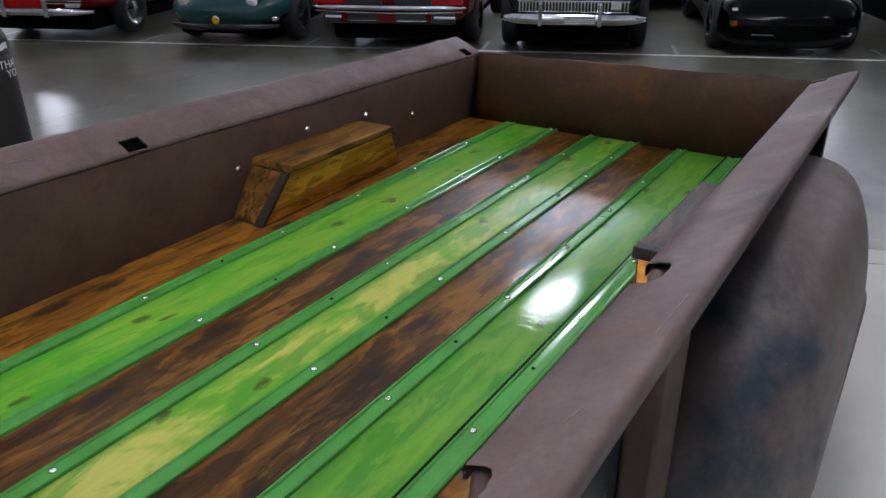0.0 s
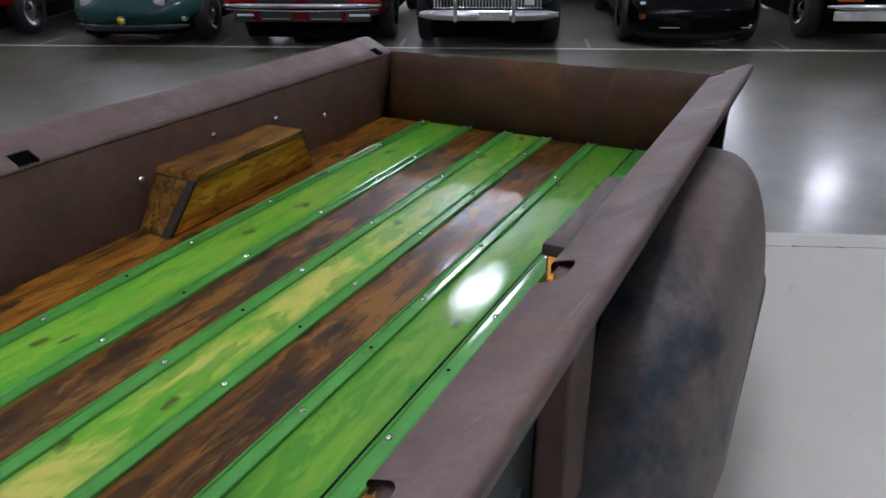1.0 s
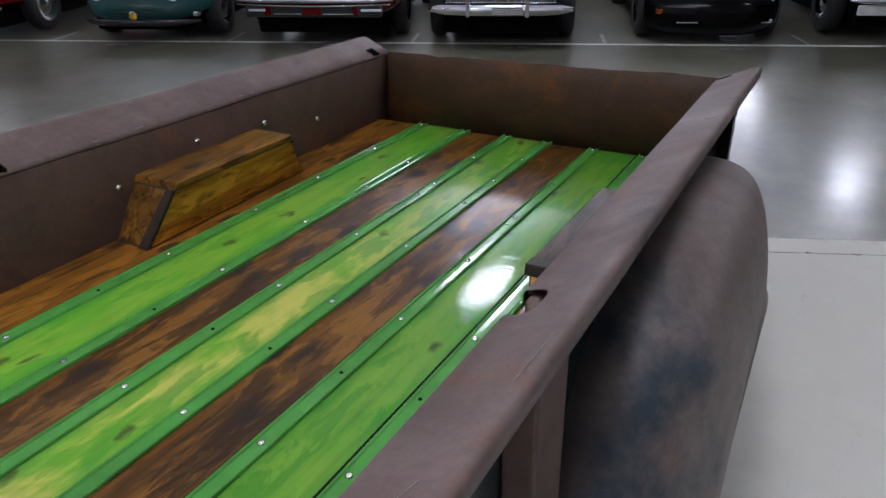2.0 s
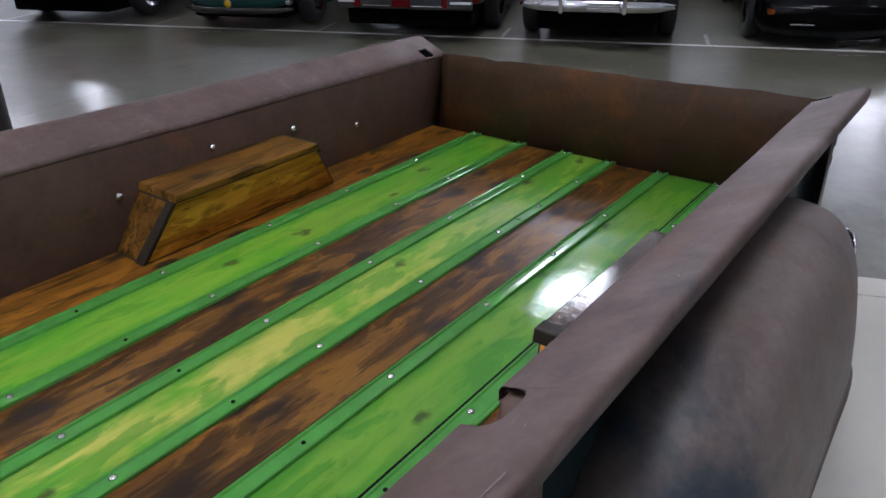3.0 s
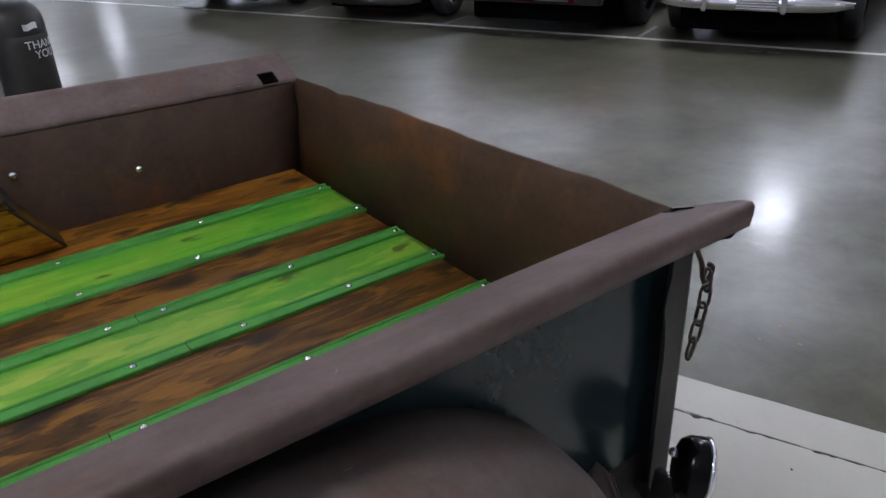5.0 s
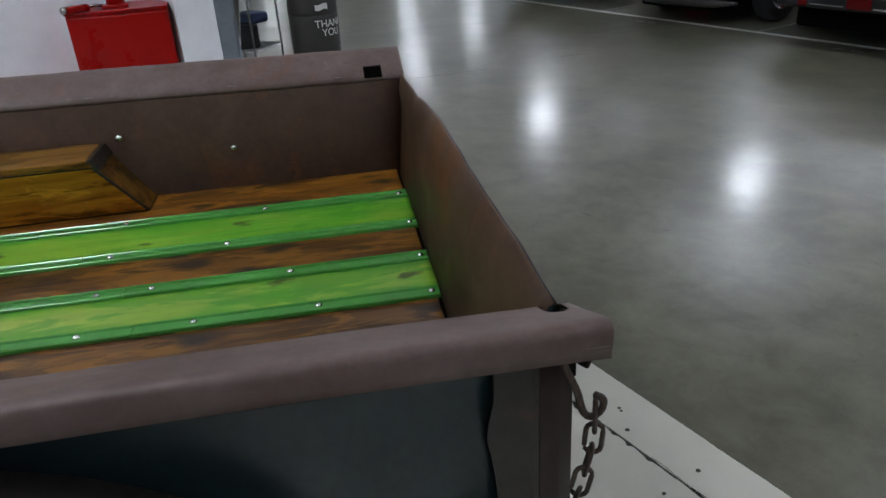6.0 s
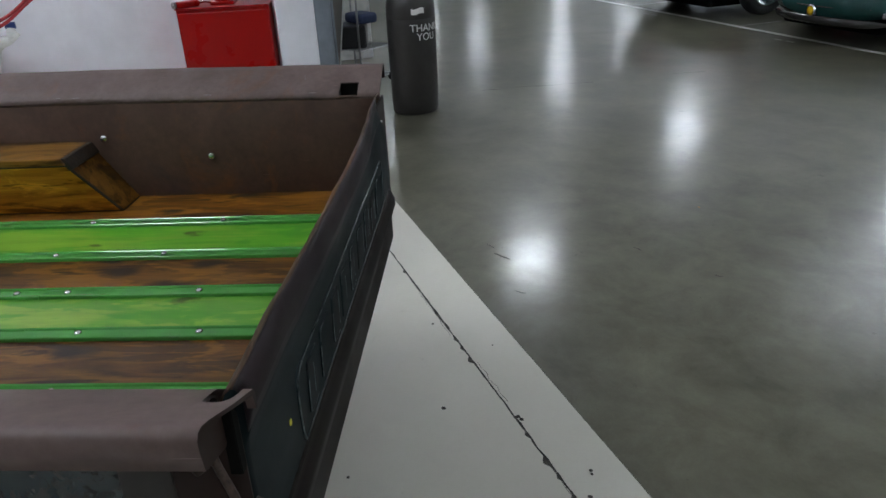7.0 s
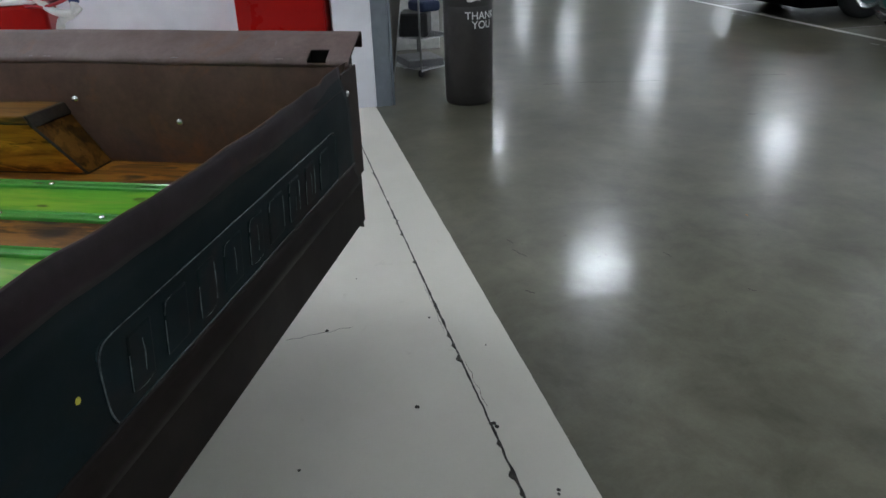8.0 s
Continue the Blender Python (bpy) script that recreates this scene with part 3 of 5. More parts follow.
for u, v in [(-0.6, 12.8), (7.4, 13.7), (-9.0, 20.0), (-0.9, 20.0), (6.9, 20.6), (13.6, 20.3)]:
    copy_thing(north_lamp, ROOM @ pose(u, v, LAMP_Z))
west_lamp = ceiling_light(-15.0, 12.5, CEIL_FILL, NORTH_CEIL_Z)
for u, v in [(-23.5, 13.2), (-31.0, 13.0), (-39.0, 13.4), (-29.6, 20.0), (-17.5, 18.6), (-23.5, 20.0), (-36.0, 20.0)]:
    copy_thing(west_lamp, ROOM @ pose(u, v, LAMP_Z))

# ---- the truck ----
ZF = 0.757
truck = thing("pickup_truck", pose(0, 0, 0), "old step-side pickup in brown patina with green and brown plank bed", "truck")
Y_FRONT = -2.62
STRIPS = [-0.481, -0.281, -0.0915, 0.077, 0.268, 0.457]


def plank(name, x0, x1, material, label="", crown=0.0):
    if not crown:
        return part(name, block(x0, x1, Y_FRONT + 0.02, -0.010, ZF - 0.02, ZF, 0.002, 1), material, truck, label)
    w = (x1 - x0) / 2                      # the green boards are slightly crowned and run up to the gate
    prof = [(x0, ZF - 0.02)] + [(x0 + w + w * q / 5, ZF - 0.0005 + crown * (1 - abs(q / 5) ** 2.6)) for q in range(-5, 6)] + [(x1, ZF - 0.02)]
    return part(name, along_y(prof, [Y_FRONT + 0.02, -1.8, -1.2, -0.6, -0.020, -0.002]), material, truck, label, True)


edges = [-0.700] + STRIPS + [0.700]
for i in range(7):
    a, b = edges[i] + 0.004, edges[i + 1] - 0.004
    if i % 2:
        plank("plank", a, b, {1: GREEN_WOOD, 3: YELLOWED_WOOD, 5: DEEP_WOOD}[i], "green stained knotty wooden plank", 0.0025)
    else:
        plank("plank", a, b, AMBER_WOOD if i in (0, 6) else BROWN_WOOD, "brown stained knotty wooden plank")

# steel strips between the planks, painted green, with bolt heads
BOLT_ROWS = [[-2.35, -1.879, -1.407, -1.056, -0.738, -0.383, -0.026], [-2.35, -1.879, -1.407, -1.060, -0.732, -0.463, -0.021],
             [-2.35, -1.879, -1.406, -1.061, -0.718, -0.603, -0.309, -0.02], [-2.35, -1.882, -1.408, -1.063, -0.713, -0.493, -0.249, -0.02],
             [-2.35, -1.880, -1.400, -1.060, -0.747, -0.444, -0.022], [-2.35, -1.873, -1.395, -1.05, -0.72, -0.40, -0.022]]
bolt_mesh = None


def bolt_bm(r=0.0075, h=0.0045):
    return lathe([(0.0, h), (r * 0.55, h * 0.9), (r * 0.9, h * 0.5), (r, 0.0), (r * 0.9, -0.002)], 12)


for i, x in enumerate(STRIPS):
    s = 1 if i % 2 == 0 else -1            # the taller bead lies on the brown plank side
    bead = lambda c, r, h: [(c + r * math.cos(math.pi - math.pi * q / 6), ZF + 0.0055 + h * math.sin(math.pi * q / 6)) for q in range(7)]
    prof = [(-0.0215, ZF - 0.001)] + bead(-0.0175, 0.0038, 0.0034) + [(-0.0128, ZF + 0.0044), (0.0, ZF + 0.0048), (0.0118, ZF + 0.0044)] + bead(0.0160, 0.0034, 0.0028) + [(0.0198, ZF - 0.001)]
    prof = [(x + s * px * (1.5 if i == 5 and s * px > 0 else 1.0), pz) for px, pz in prof]
    split = {2: -0.66, 3: -0.61, 0: -0.95}.get(i, -0.8)
    for y0, y1, dz in ((Y_FRONT + 0.03, split, 0.0), (split + 0.002, -0.004, 0.0008)):
        strip = part("bed_strip", along_y([(px, pz + dz) for px, pz in prof], [y0, (y0 + y1) / 2, y1]), GREEN_STEEL, truck, "green painted steel bed strip")
        for y in BOLT_ROWS[i]:
            if y0 < y <= y1:
                m = Matrix.Translation((x, y, ZF + 0.0058 + dz))
                if bolt_mesh is None:
                    bolt_mesh = part("bolt", bolt_bm(), BOLT, strip, "bright zinc bolt head", True)
                    bolt_mesh.matrix_basis = m
                else:
                    same_mesh("bolt", bolt_mesh, m, strip)
        for y in (-1.635,):
            if y0 < y <= y1:
                part("bolt_hole", moved(lathe([(0.0, 0.0009), (0.004, 0.0009), (0.0045, -0.002)], 10), Matrix.Translation((x, y, ZF + 0.0058))), HOLE_SHADE, strip, "black disc painted as an empty bolt hole")
    # black bar that paints in the shaded gap beside the strip
    gap = (0.003, 0.0028, 0.0065, 0.0030, 0.0065, 0.0085)[i]
    gx = x - (0.0212 if s > 0 else 0.0198 * (1.5 if i == 5 and s > 0 else 1.0))
    part("sealant_line", block(gx - gap, gx + 0.002, Y_FRONT + 0.03, -0.014, ZF - 0.004, ZF + 0.0016), HOLE_SHADE, truck, "black bar painting the shaded gap beside the strip")

# wooden covers over the wheel arches
def wheel_box(side):
    def X(v): return side * -v if side > 0 else v
    zb, zt = ZF, 0.910
    inn = 0.0 if side < 0 else -0.018       # the near box is a little narrower
    pts_front = [(-0.69, -1.41, zb), (-0.560 + inn, -1.41, zb), (-0.525 + inn, -1.312, zt), (-0.69, -1.312, zt)]
    pts_back = [(-0.69, -0.695, zb), (-0.575 + inn, -0.695, zb), (-0.530 + inn, -0.80, zt), (-0.69, -0.80, zt)]
    mid = []
    for f in (0.12, 0.5, 0.88):
        mid.append([tuple(a + (b - a) * f for a, b in zip(p, q)) for p, q in zip(pts_front, pts_back)])
    rings = [[(X(x), y, z) for x, y, z in r] for r in [pts_front] + mid + [pts_back]]
    body = part("wheel_box", soften(skin(rings), 0.006, 2), BOX_WOOD, truck, "amber stained wooden wheel arch cover")
    body.data.materials.append(BURNT)      # scorched edges
    for f in body.data.polygons:
        if f.area < 0.0045 and abs(f.normal.z) < 0.95:
            f.material_index = 1
    body.data.materials.append(LID_WOOD)   # the end boards are stained darker
    for f in body.data.polygons:
        if f.area > 0.0045 and abs(f.normal.y) > 0.5 and (side < 0 or f.normal.y > 0):
            f.material_index = 2
    # dark strip on the slanted front corner: scorched edge plus painted shade
    run = [((-0.562 + inn, -1.4105, zb), (-0.600 + inn, -1.4105, zb)), ((-0.527 + inn, -1.3125, zt), (-0.556 + inn, -1.3125, zt))]
    bat = [[(X(a[0] + 0.003), a[1] + 0.012, a[2]), (X(a[0] + 0.002), a[1] - 0.003, a[2]), (X(b[0]), b[1] - 0.003, b[2]), (X(b[0]), b[1] + 0.008, b[2])] for a, b in run]
    if side < 0:
        part("corner_batten", soften(skin(bat), 0.002, 1), BURNT, body, "scorched corner edge with its shade painted dark")
    else:
        front = [[(X(x), -1.3190, zt - 0.004), (X(x), -1.3130, zt + 0.0225), (X(x), -1.2780, zt + 0.0225), (X(x), -1.2780, zt - 0.004)] for x in (-0.688, -0.5165 + inn)]
        part("front_block", soften(skin(front), 0.002, 1), BURNT, body, "black block at the end of the lid")
    # black block closing the rear end under the lid
    blk = [[(X(x), -0.7985, zt + 0.019), (X(x), -0.7880, zt - 0.002), (X(x), -0.7830, zt - 0.013), (X(x), -0.7960, zt - 0.013), (X(x), -0.8120, zt + 0.019)] for x in (-0.688, -0.527 + inn)]
    part("end_block", soften(skin(blk), 0.002, 1), BURNT, body, "black end block under the lid")
    # lid board with its own edge
    lid = [[(X(-0.692), -1.316, zt), (X(-0.518 + inn), -1.316, zt), (X(-0.518 + inn), -1.308, zt + 0.020), (X(-0.692), -1.308, zt + 0.020)],
           [(X(-0.692), -0.797, zt), (X(-0.522 + inn), -0.797, zt), (X(-0.522 + inn), -0.808, zt + 0.020), (X(-0.692), -0.808, zt + 0.020)]]
    part("lid_board", soften(skin(lid), 0.0035, 2), LID_WOOD if side < 0 else NEAR_LID_WOOD, body, "dark stained board on top")
    return body


wheel_box(-1)
wheel_box(1)


# sides: inner sheet, rail, outer sheet
def wavy(seed, amp):
    return lambda y: (0.0, amp * (noise.noise(Vector((y * 2.3, seed, 0))) + 0.6 * noise.noise(Vector((y * 7.0, seed, 1)))))




def bed_side(side):
    sx = lambda pts: [(side * x, z) for x, z in pts]
    wall = sx([(0.700, 0.66), (0.697, ZF), (0.6695, 1.040), (0.675, 1.047), (0.704, 1.04), (0.712, ZF), (0.712, 0.66)])
    cuts = [(-2.375, -2.232), (-1.725, -1.635)] if side > 0 else []     # the near sheet is torn open at its pockets
    rings = []
    for y in sorted([Y_FRONT + (0.0275 - Y_FRONT) * k / 30 for k in range(31)] + [c + d for a, b in cuts for c, d in ((a, 0.0), (a, 0.012), (b, 0.0), (b, -0.012))]):
        low = 0.05 if any(a + 0.006 < y < b - 0.006 for a, b in cuts) else 0.0
        sag = -0.011 * (y + 0.95) if side < 0 else 0.0
        rings.append([(x, y, z - low + sag if z > 1.0 else z) for x, z in wall])
    part("side_panel", skin(rings), INNER_STEEL, truck, "brown patina steel inner bed side", True)
    skin_out = sx([(0.7135, 0.62), (0.7135, 1.035), (0.7175, 1.035), (0.7175, 0.62)])
    part("outer_panel", along_y(skin_out, [Y_FRONT, -1.0, 0.0]), TEAL_STEEL, truck, "dark teal worn paint outer bed side")
    rail = sx([(0.6685, 1.031), (0.6675, 1.048), (0.672, 1.0555), (0.712, 1.0735), (0.772, 1.1005), (0.788, 1.1065), (0.797, 1.106), (0.8015, 1.100), (0.8015, 1.090), (0.798, 1.066),
               (0.794, 1.066), (0.797, 1.088), (0.796, 1.096), (0.795, 1.101), (0.772, 1.0955), (0.712, 1.0685), (0.676, 1.0505), (0.6725, 1.031)])
    if side < 0:                           # the far rail is folded flush out of the inner sheet
        rail = [{0: (-0.6692, 1.0385), 1: (-0.6693, 1.0450), 2: (-0.6730, 1.0548), 17: (-0.6740, 1.0385)}.get(i, p) for i, p in enumerate(rail)]
    if side > 0:                           # the near rail leans a little farther over the bed
        rail = [(x - 0.009, z - 0.002) if i in (0, 1, 2, 16, 17) else (x, z) for i, (x, z) in enumerate(rail)]
    # stake pockets are real holes: the rail is swept in runs and the inner slope is notched between them
    holes = [(-2.37, -2.235), (-1.715, -1.625), (0.034, 0.062)] if side > 0 else [(-2.31, -2.235), (-1.725, -1.665), (-0.078, -0.028)]
    end = 0.032 if side < 0 else 0.072
    ys = sorted(set([round(Y_FRONT + (end - Y_FRONT) * k / 240, 4) for k in range(241)] + [round(h[0] + (h[1] - h[0]) * k / 14, 4) for h in holes for k in range(15)]))
    w0 = wavy(3.0 if side < 0 else 8.0, 0.0022)
    w = lambda y: (w0(y)[0], w0(y)[1] - (0.011 * (y + 0.95) if side < 0 else 0.0))    # the far rail sags a little to the rear
    # shell resting on the outline: split each ring in outer strips so that hole faces can be left out
    bm = bmesh.new()
    torn = lambda y: (0.004 * max(0.0, noise.noise(Vector((y * 34.0, side, 4.0)))) + 0.005 * sum(math.exp(-((y - (h0 + h1) / 2) / 0.022) ** 2) for h0, h1 in holes[:2])) if side > 0 else 0.0
    verts = [[bm.verts.new((x + w(y)[0] + (torn(y) if i < 3 or i > 15 else 0.0), y, z + w(y)[1] + (0.45 * torn(y) if i < 3 or i > 15 else 0.0))) for i, (x, z) in enumerate(rail)] for y in ys]
    for a, y in enumerate(ys):             # the pockets are worn to ragged ovals
        for h0, h1 in holes:
            if h0 <= y <= h1:
                q = min(1.0, abs(2 * (y - h0) / (h1 - h0) - 1))
                square = side < 0
                d = (0.0 if square else 0.022 * (1 - math.sqrt(max(0.0, 1 - q ** 3)))) + 0.002 * noise.noise(Vector((y * 90.0, side, 7.0)))
                for i, way in ((3, -1), (15, -1)) if not square else ((3, -0.5), (15, -0.5)):
                    verts[a][i].co.x += side * way * d
                    verts[a][i].co.z += way * d * 0.45
    n = len(rail)
    # the slope next to the inner bend, top and underside; the near pockets are torn open to the edge
    hole_cols = {1, 2, 15, 16} if side < 0 else {0, 1, 2, 15, 16, 17}
    for a in range(len(ys) - 1):
        ym = (ys[a] + ys[a + 1]) / 2
        inside = any(h0 < ym < h1 for h0, h1 in holes)
        for i in range(n):
            if inside and i in (hole_cols if ym < 0 else {2, 15}):
                continue
            j = (i + 1) % n
            f = bm.faces.new((verts[a][i], verts[a][j], verts[a + 1][j], verts[a + 1][i]))
            f.material_index = 1 if 9 <= i <= 15 else 0
    for ring in (verts[0], verts[-1]):
        bm.faces.new(ring).material_index = 1
        for i in range(n):
            bm.edges.get((ring[i], ring[(i + 1) % n])).smooth = False
    for a, b in zip(verts, verts[1:]) if side > 0 else []:     # crisp lower lip on the inner sheet
        for i in (0, 17):
            e = bm.edges.get((a[i], b[i]))
            if e:
                e.smooth = False
    bmesh.ops.recalc_face_normals(bm, faces=bm.faces)
    r = part("bed_rail", bm, RAIL_STEEL, truck, "pinkish brown patina flared top rail", True)
    r.data.materials.append(FLANGE_STEEL)  # underside and cut ends get the dark rusty steel to paint in their shade
    for h0, h1 in holes:
        # folded sheet pocket hanging under the opening, black to paint in its shade
        za, zb = 0.985, 1.047 + w((h0 + h1) / 2)[1]
        x0, x1 = (0.6765, 0.7125) if side < 0 else (0.6990, 0.7125)
        b5 = [block(*sorted((side * x0, side * x1)), h0 - 0.003, h1 + 0.003, za, za + 0.002), block(*sorted((side * x1, side * (x1 + 0.0008))), h0 - 0.003, h1 + 0.003, za, zb + 0.0235),
              *[skin([[(side * x0, y, za), (side * x1, y, za), (side * x1, y, zb + 0.0225), (side * x0, y, zb + 0.0055)] for y in (yy - 0.001, yy + 0.001)]) for yy in (h0 - 0.003, h1 + 0.003)]]
        part("pocket_liner", joined(*b5), HOLE_SHADE, r, "stake pocket lining, its shade painted black")
    return r


def fleck(length, width, seed):
    bm = crack_line((0, 0), (0, length), width, seed, 10, 0.0025)
    bmesh.ops.translate(bm, vec=(0, 0, -COAT), verts=bm.verts)
    return bm


def rail_wear(side, rail):
    """Pale scratches and chipped flecks along a rail: on the inner bend and on the slope."""
    r = random.Random(31 + side)
    tilt = Matrix.Rotation(-side * math.atan(0.45), 4, "Y")
    for k in range(11):
        y = r.uniform(-2.3, -0.1)
        part("worn_fleck", moved(fleck(r.uniform(0.006, 0.03), r.uniform(0.0006, 0.0016), k), Matrix.Translation((side * 0.6712, y, 1.0562 + (-0.011 * (y + 0.95) if side < 0 else 0))) @ tilt), PALE_WEAR, rail)
    marks = [(0.774, -1.93, 0.13, -3), (0.752, -1.72, 0.012, 12), (0.770, -1.30, 0.02, 30), (0.775, -0.62, 0.03, 60), (0.742, -2.15, 0.03, -20), (0.735, -0.95, 0.015, 25)] if side > 0 else [(0.74, -0.18, 0.02, 80), (0.75, -1.2, 0.03, 70), (0.735, -2.0, 0.06, 12)]
    for k, (x, y, length, turn) in enumerate(marks):
        z = 1.0735 + (x - 0.712) * 0.45 + 0.0030 + (-0.011 * (y + 0.95) if side < 0 else 0)
        part("scratch", moved(fleck(length, 0.0013, 40 + k), Matrix.Translation((side * x, y, z)) @ tilt @ Matrix.Rotation(radians(turn * side), 4, "Z")), PALE_WEAR, rail)


for side in (-1, 1):
    rail_wear(side, bed_side(side))
    # stake pockets under the rail and their upright posts
    for y0, y1 in ((-2.33, -2.215), (-1.835, -1.682)):
        prof = [(side * 0.7180, y0), (side * 0.7180, y1), (side * 0.770, y1 - 0.012), (side * 0.770, y0 + 0.012)]
        bm = skin([[(x, y, z) for x, y in prof] for z in (0.62, 0.85, 1.0, 1.076)])
        part("stake_post", soften(bm, 0.006, 2), INNER_STEEL, truck, "brown patina stake pocket post")
    # hollow folded rear post standing proud of the side, open to the front, swelling a little below the rail
    rings = []
    for k in range(19):
        z = 0.56 + 0.49 * k / 18
        f = -0.038 - 0.011 * math.exp(-((z - 0.945) / 0.035) ** 2) + 0.002 * noise.noise(Vector((z * 22, side, 0)))
        prof = [(0.7515, f), (0.7520, 0.004), (0.7490, 0.0115), (0.7440, 0.0115), (0.7475, 0.003), (0.7475, f)]
        rings.append([(side * x, y, z) for x, y in prof])
    part("rear_post", skin(rings), POST_STEEL, truck, "brown patina rear corner post")
    # darker steel than the post itself: paints in the shade of the hollow
    part("post_back", block(*sorted((side * 0.7178, side * 0.7472)), -0.004, 0.001, 0.47 if side > 0 else 0.60, 1.05), DARK_STEEL, truck, "back of the folded rear post, its shade painted dark")
    plates = [block(*sorted((side * 0.662, side * 0.718)), 0.0265, 0.0325, 0.62, 1.045)] if side > 0 else [block(-0.716, -0.588, 0.0295, 0.0350, 0.74, 1.026)]
    if side > 0:
        plates.append(skin([[(0.7490, 0.0118, z), (0.7220, 0.0440, z), (0.7010, 0.0670, z), (0.6975, 0.0640, z), (0.7180, 0.0405, z), (0.7440, 0.0118, z)] for z in (0.58, 0.8, 1.045)]))
    else:
        plates.append(block(-0.7500, -0.718, 0.0120, 0.0160, 0.58, 1.045))
    part("post_flange", soften(joined(*plates), 0.0015, 1), FLANGE_STEEL, truck, "dark rusty hinge flange beside the tailgate")
    for y, z in ((-1.371, 0.910), (-1.068, 0.961), (-0.759, 0.938), (-0.463, 0.876)):
        x = side * (0.697 - (z - ZF) / (1.040 - ZF) * 0.0275)
        same_mesh("side_bolt", bolt_mesh, Matrix.Translation((x, y, z)) @ Matrix.Rotation(radians(-90 * side), 4, "Y") @ Matrix.Diagonal((1.55, 1.55, 2.2, 1)), truck)
same_mesh("side_bolt", bolt_mesh, Matrix.Translation((-0.623, 0.0352, 0.973)) @ Matrix.Rotation(radians(-90), 4, "X") @ Matrix.Diagonal((1.1, 1.1, 1.4, 1)), truck)

cap = [(0.676, 1.046), (0.712, 1.066), (0.772, 1.093), (0.792, 1.092), (0.795, 1.068), (0.781, 1.044), (0.760, 1.034), (0.716, 1.022)]
part("rail_end_cap", soften(skin([[(x, y, z) for x, z in cap] for y in (0.052, 0.056)]), 0.001, 1), FLANGE_STEEL, truck, "dark rusty plate closing the rail end")
part("lower_apron", block(0.7140, 0.7172, -0.45, 0.004, 0.47, 0.6195), DARK_STEEL, truck, "black apron under the bed side")

# front panel of the bed
part("front_panel", soften(block(-0.715, 0.715, Y_FRONT - 0.03, Y_FRONT, 0.64, 1.06), 0.008), INNER_STEEL, truck, "brown patina steel bed front panel")

# tailgate
gate_top = lambda x: 1.0455 + 0.008 * x + 0.006 * min(1.0, max(0.0, (x - 0.15) / 0.4)) + 0.005 * noise.noise(Vector((x * 3.1, 2.0, 0))) + 0.004 * noise.noise(Vector((x * 9.0, 5.0, 0)))
gate_prof = [(0.000, 0.745), (0.006, 0.80), (0.021, 0.95), (0.027, 0.985), (0.032, 1.001), (0.038, 1.018), (0.044, 1.031), (0.052, 1.035), (0.057, 1.030), (0.061, 1.018),
             (0.060, 0.985), (0.053, 0.965), (0.050, 0.945), (0.050, 0.800), (0.053, 0.785), (0.060, 0.772), (0.060, 0.752), (0.050, 0.745)]
gx = [-0.594 + 1.263 * k / 60 for k in range(61)]


def crushed(x, y, z):
    """The rolled top is pressed flat towards the far end of the gate."""
    f = min(1.0, max(0.0, (-0.12 - x) / 0.52))
    f = f * f * (3 - 2 * f) * min(1.0, max(0.0, (z - 0.955) / 0.04))
    dent = 0.006 * math.exp(-((x + 0.43) / 0.035) ** 2) * min(1.0, max(0.0, (z - 1.0) / 0.02))
    return y * (1 - 0.48 * f), z - dent


rings = []
for x in gx:
    dz = gate_top(x) - 1.036
    rings.append([(x, y, z + dz * max(0, (z - 0.8) / 0.23)) for y, z in [crushed(x, *p) for p in gate_prof]])
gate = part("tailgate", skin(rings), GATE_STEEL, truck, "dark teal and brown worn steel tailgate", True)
def gate_skin(line, thick, xs):
    """A thin sheet on the inside of the gate that follows its uneven top."""
    out = []
    for x in xs:
        d = gate_top(x) - 1.036
        pts = [crushed(x, *p) for p in line]
        n = len(pts)
        back = []
        for k, (y, z) in enumerate(pts):
            a, b = pts[max(0, k - 1)], pts[min(n - 1, k + 1)]
            ty, tz = b[0] - a[0], b[1] - a[1]
            q = math.hypot(ty, tz)
            back.append((y + thick * tz / q, z - thick * ty / q))
        out.append([(x, y, z + d * max(0, (z - 0.8) / 0.23)) for y, z in pts + back[::-1]])
    return skin(out)


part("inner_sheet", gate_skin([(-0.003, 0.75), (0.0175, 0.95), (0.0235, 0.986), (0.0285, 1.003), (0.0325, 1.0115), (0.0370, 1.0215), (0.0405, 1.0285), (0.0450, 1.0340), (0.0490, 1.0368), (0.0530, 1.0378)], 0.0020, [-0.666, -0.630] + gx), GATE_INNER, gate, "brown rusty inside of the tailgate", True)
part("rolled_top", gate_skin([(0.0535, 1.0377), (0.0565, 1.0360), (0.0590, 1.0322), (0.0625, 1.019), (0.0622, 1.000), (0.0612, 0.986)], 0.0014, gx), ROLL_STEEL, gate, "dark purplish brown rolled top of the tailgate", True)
lower = [(0.0512, 0.806), (0.0522, 0.797), (0.0548, 0.7855), (0.0615, 0.7725), (0.0615, 0.7515), (0.0505, 0.7435)]
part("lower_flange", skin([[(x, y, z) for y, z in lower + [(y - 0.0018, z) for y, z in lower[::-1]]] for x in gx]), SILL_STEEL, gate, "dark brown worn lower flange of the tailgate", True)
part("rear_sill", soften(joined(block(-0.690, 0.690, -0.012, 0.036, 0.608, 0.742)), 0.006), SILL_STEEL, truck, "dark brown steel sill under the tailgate")


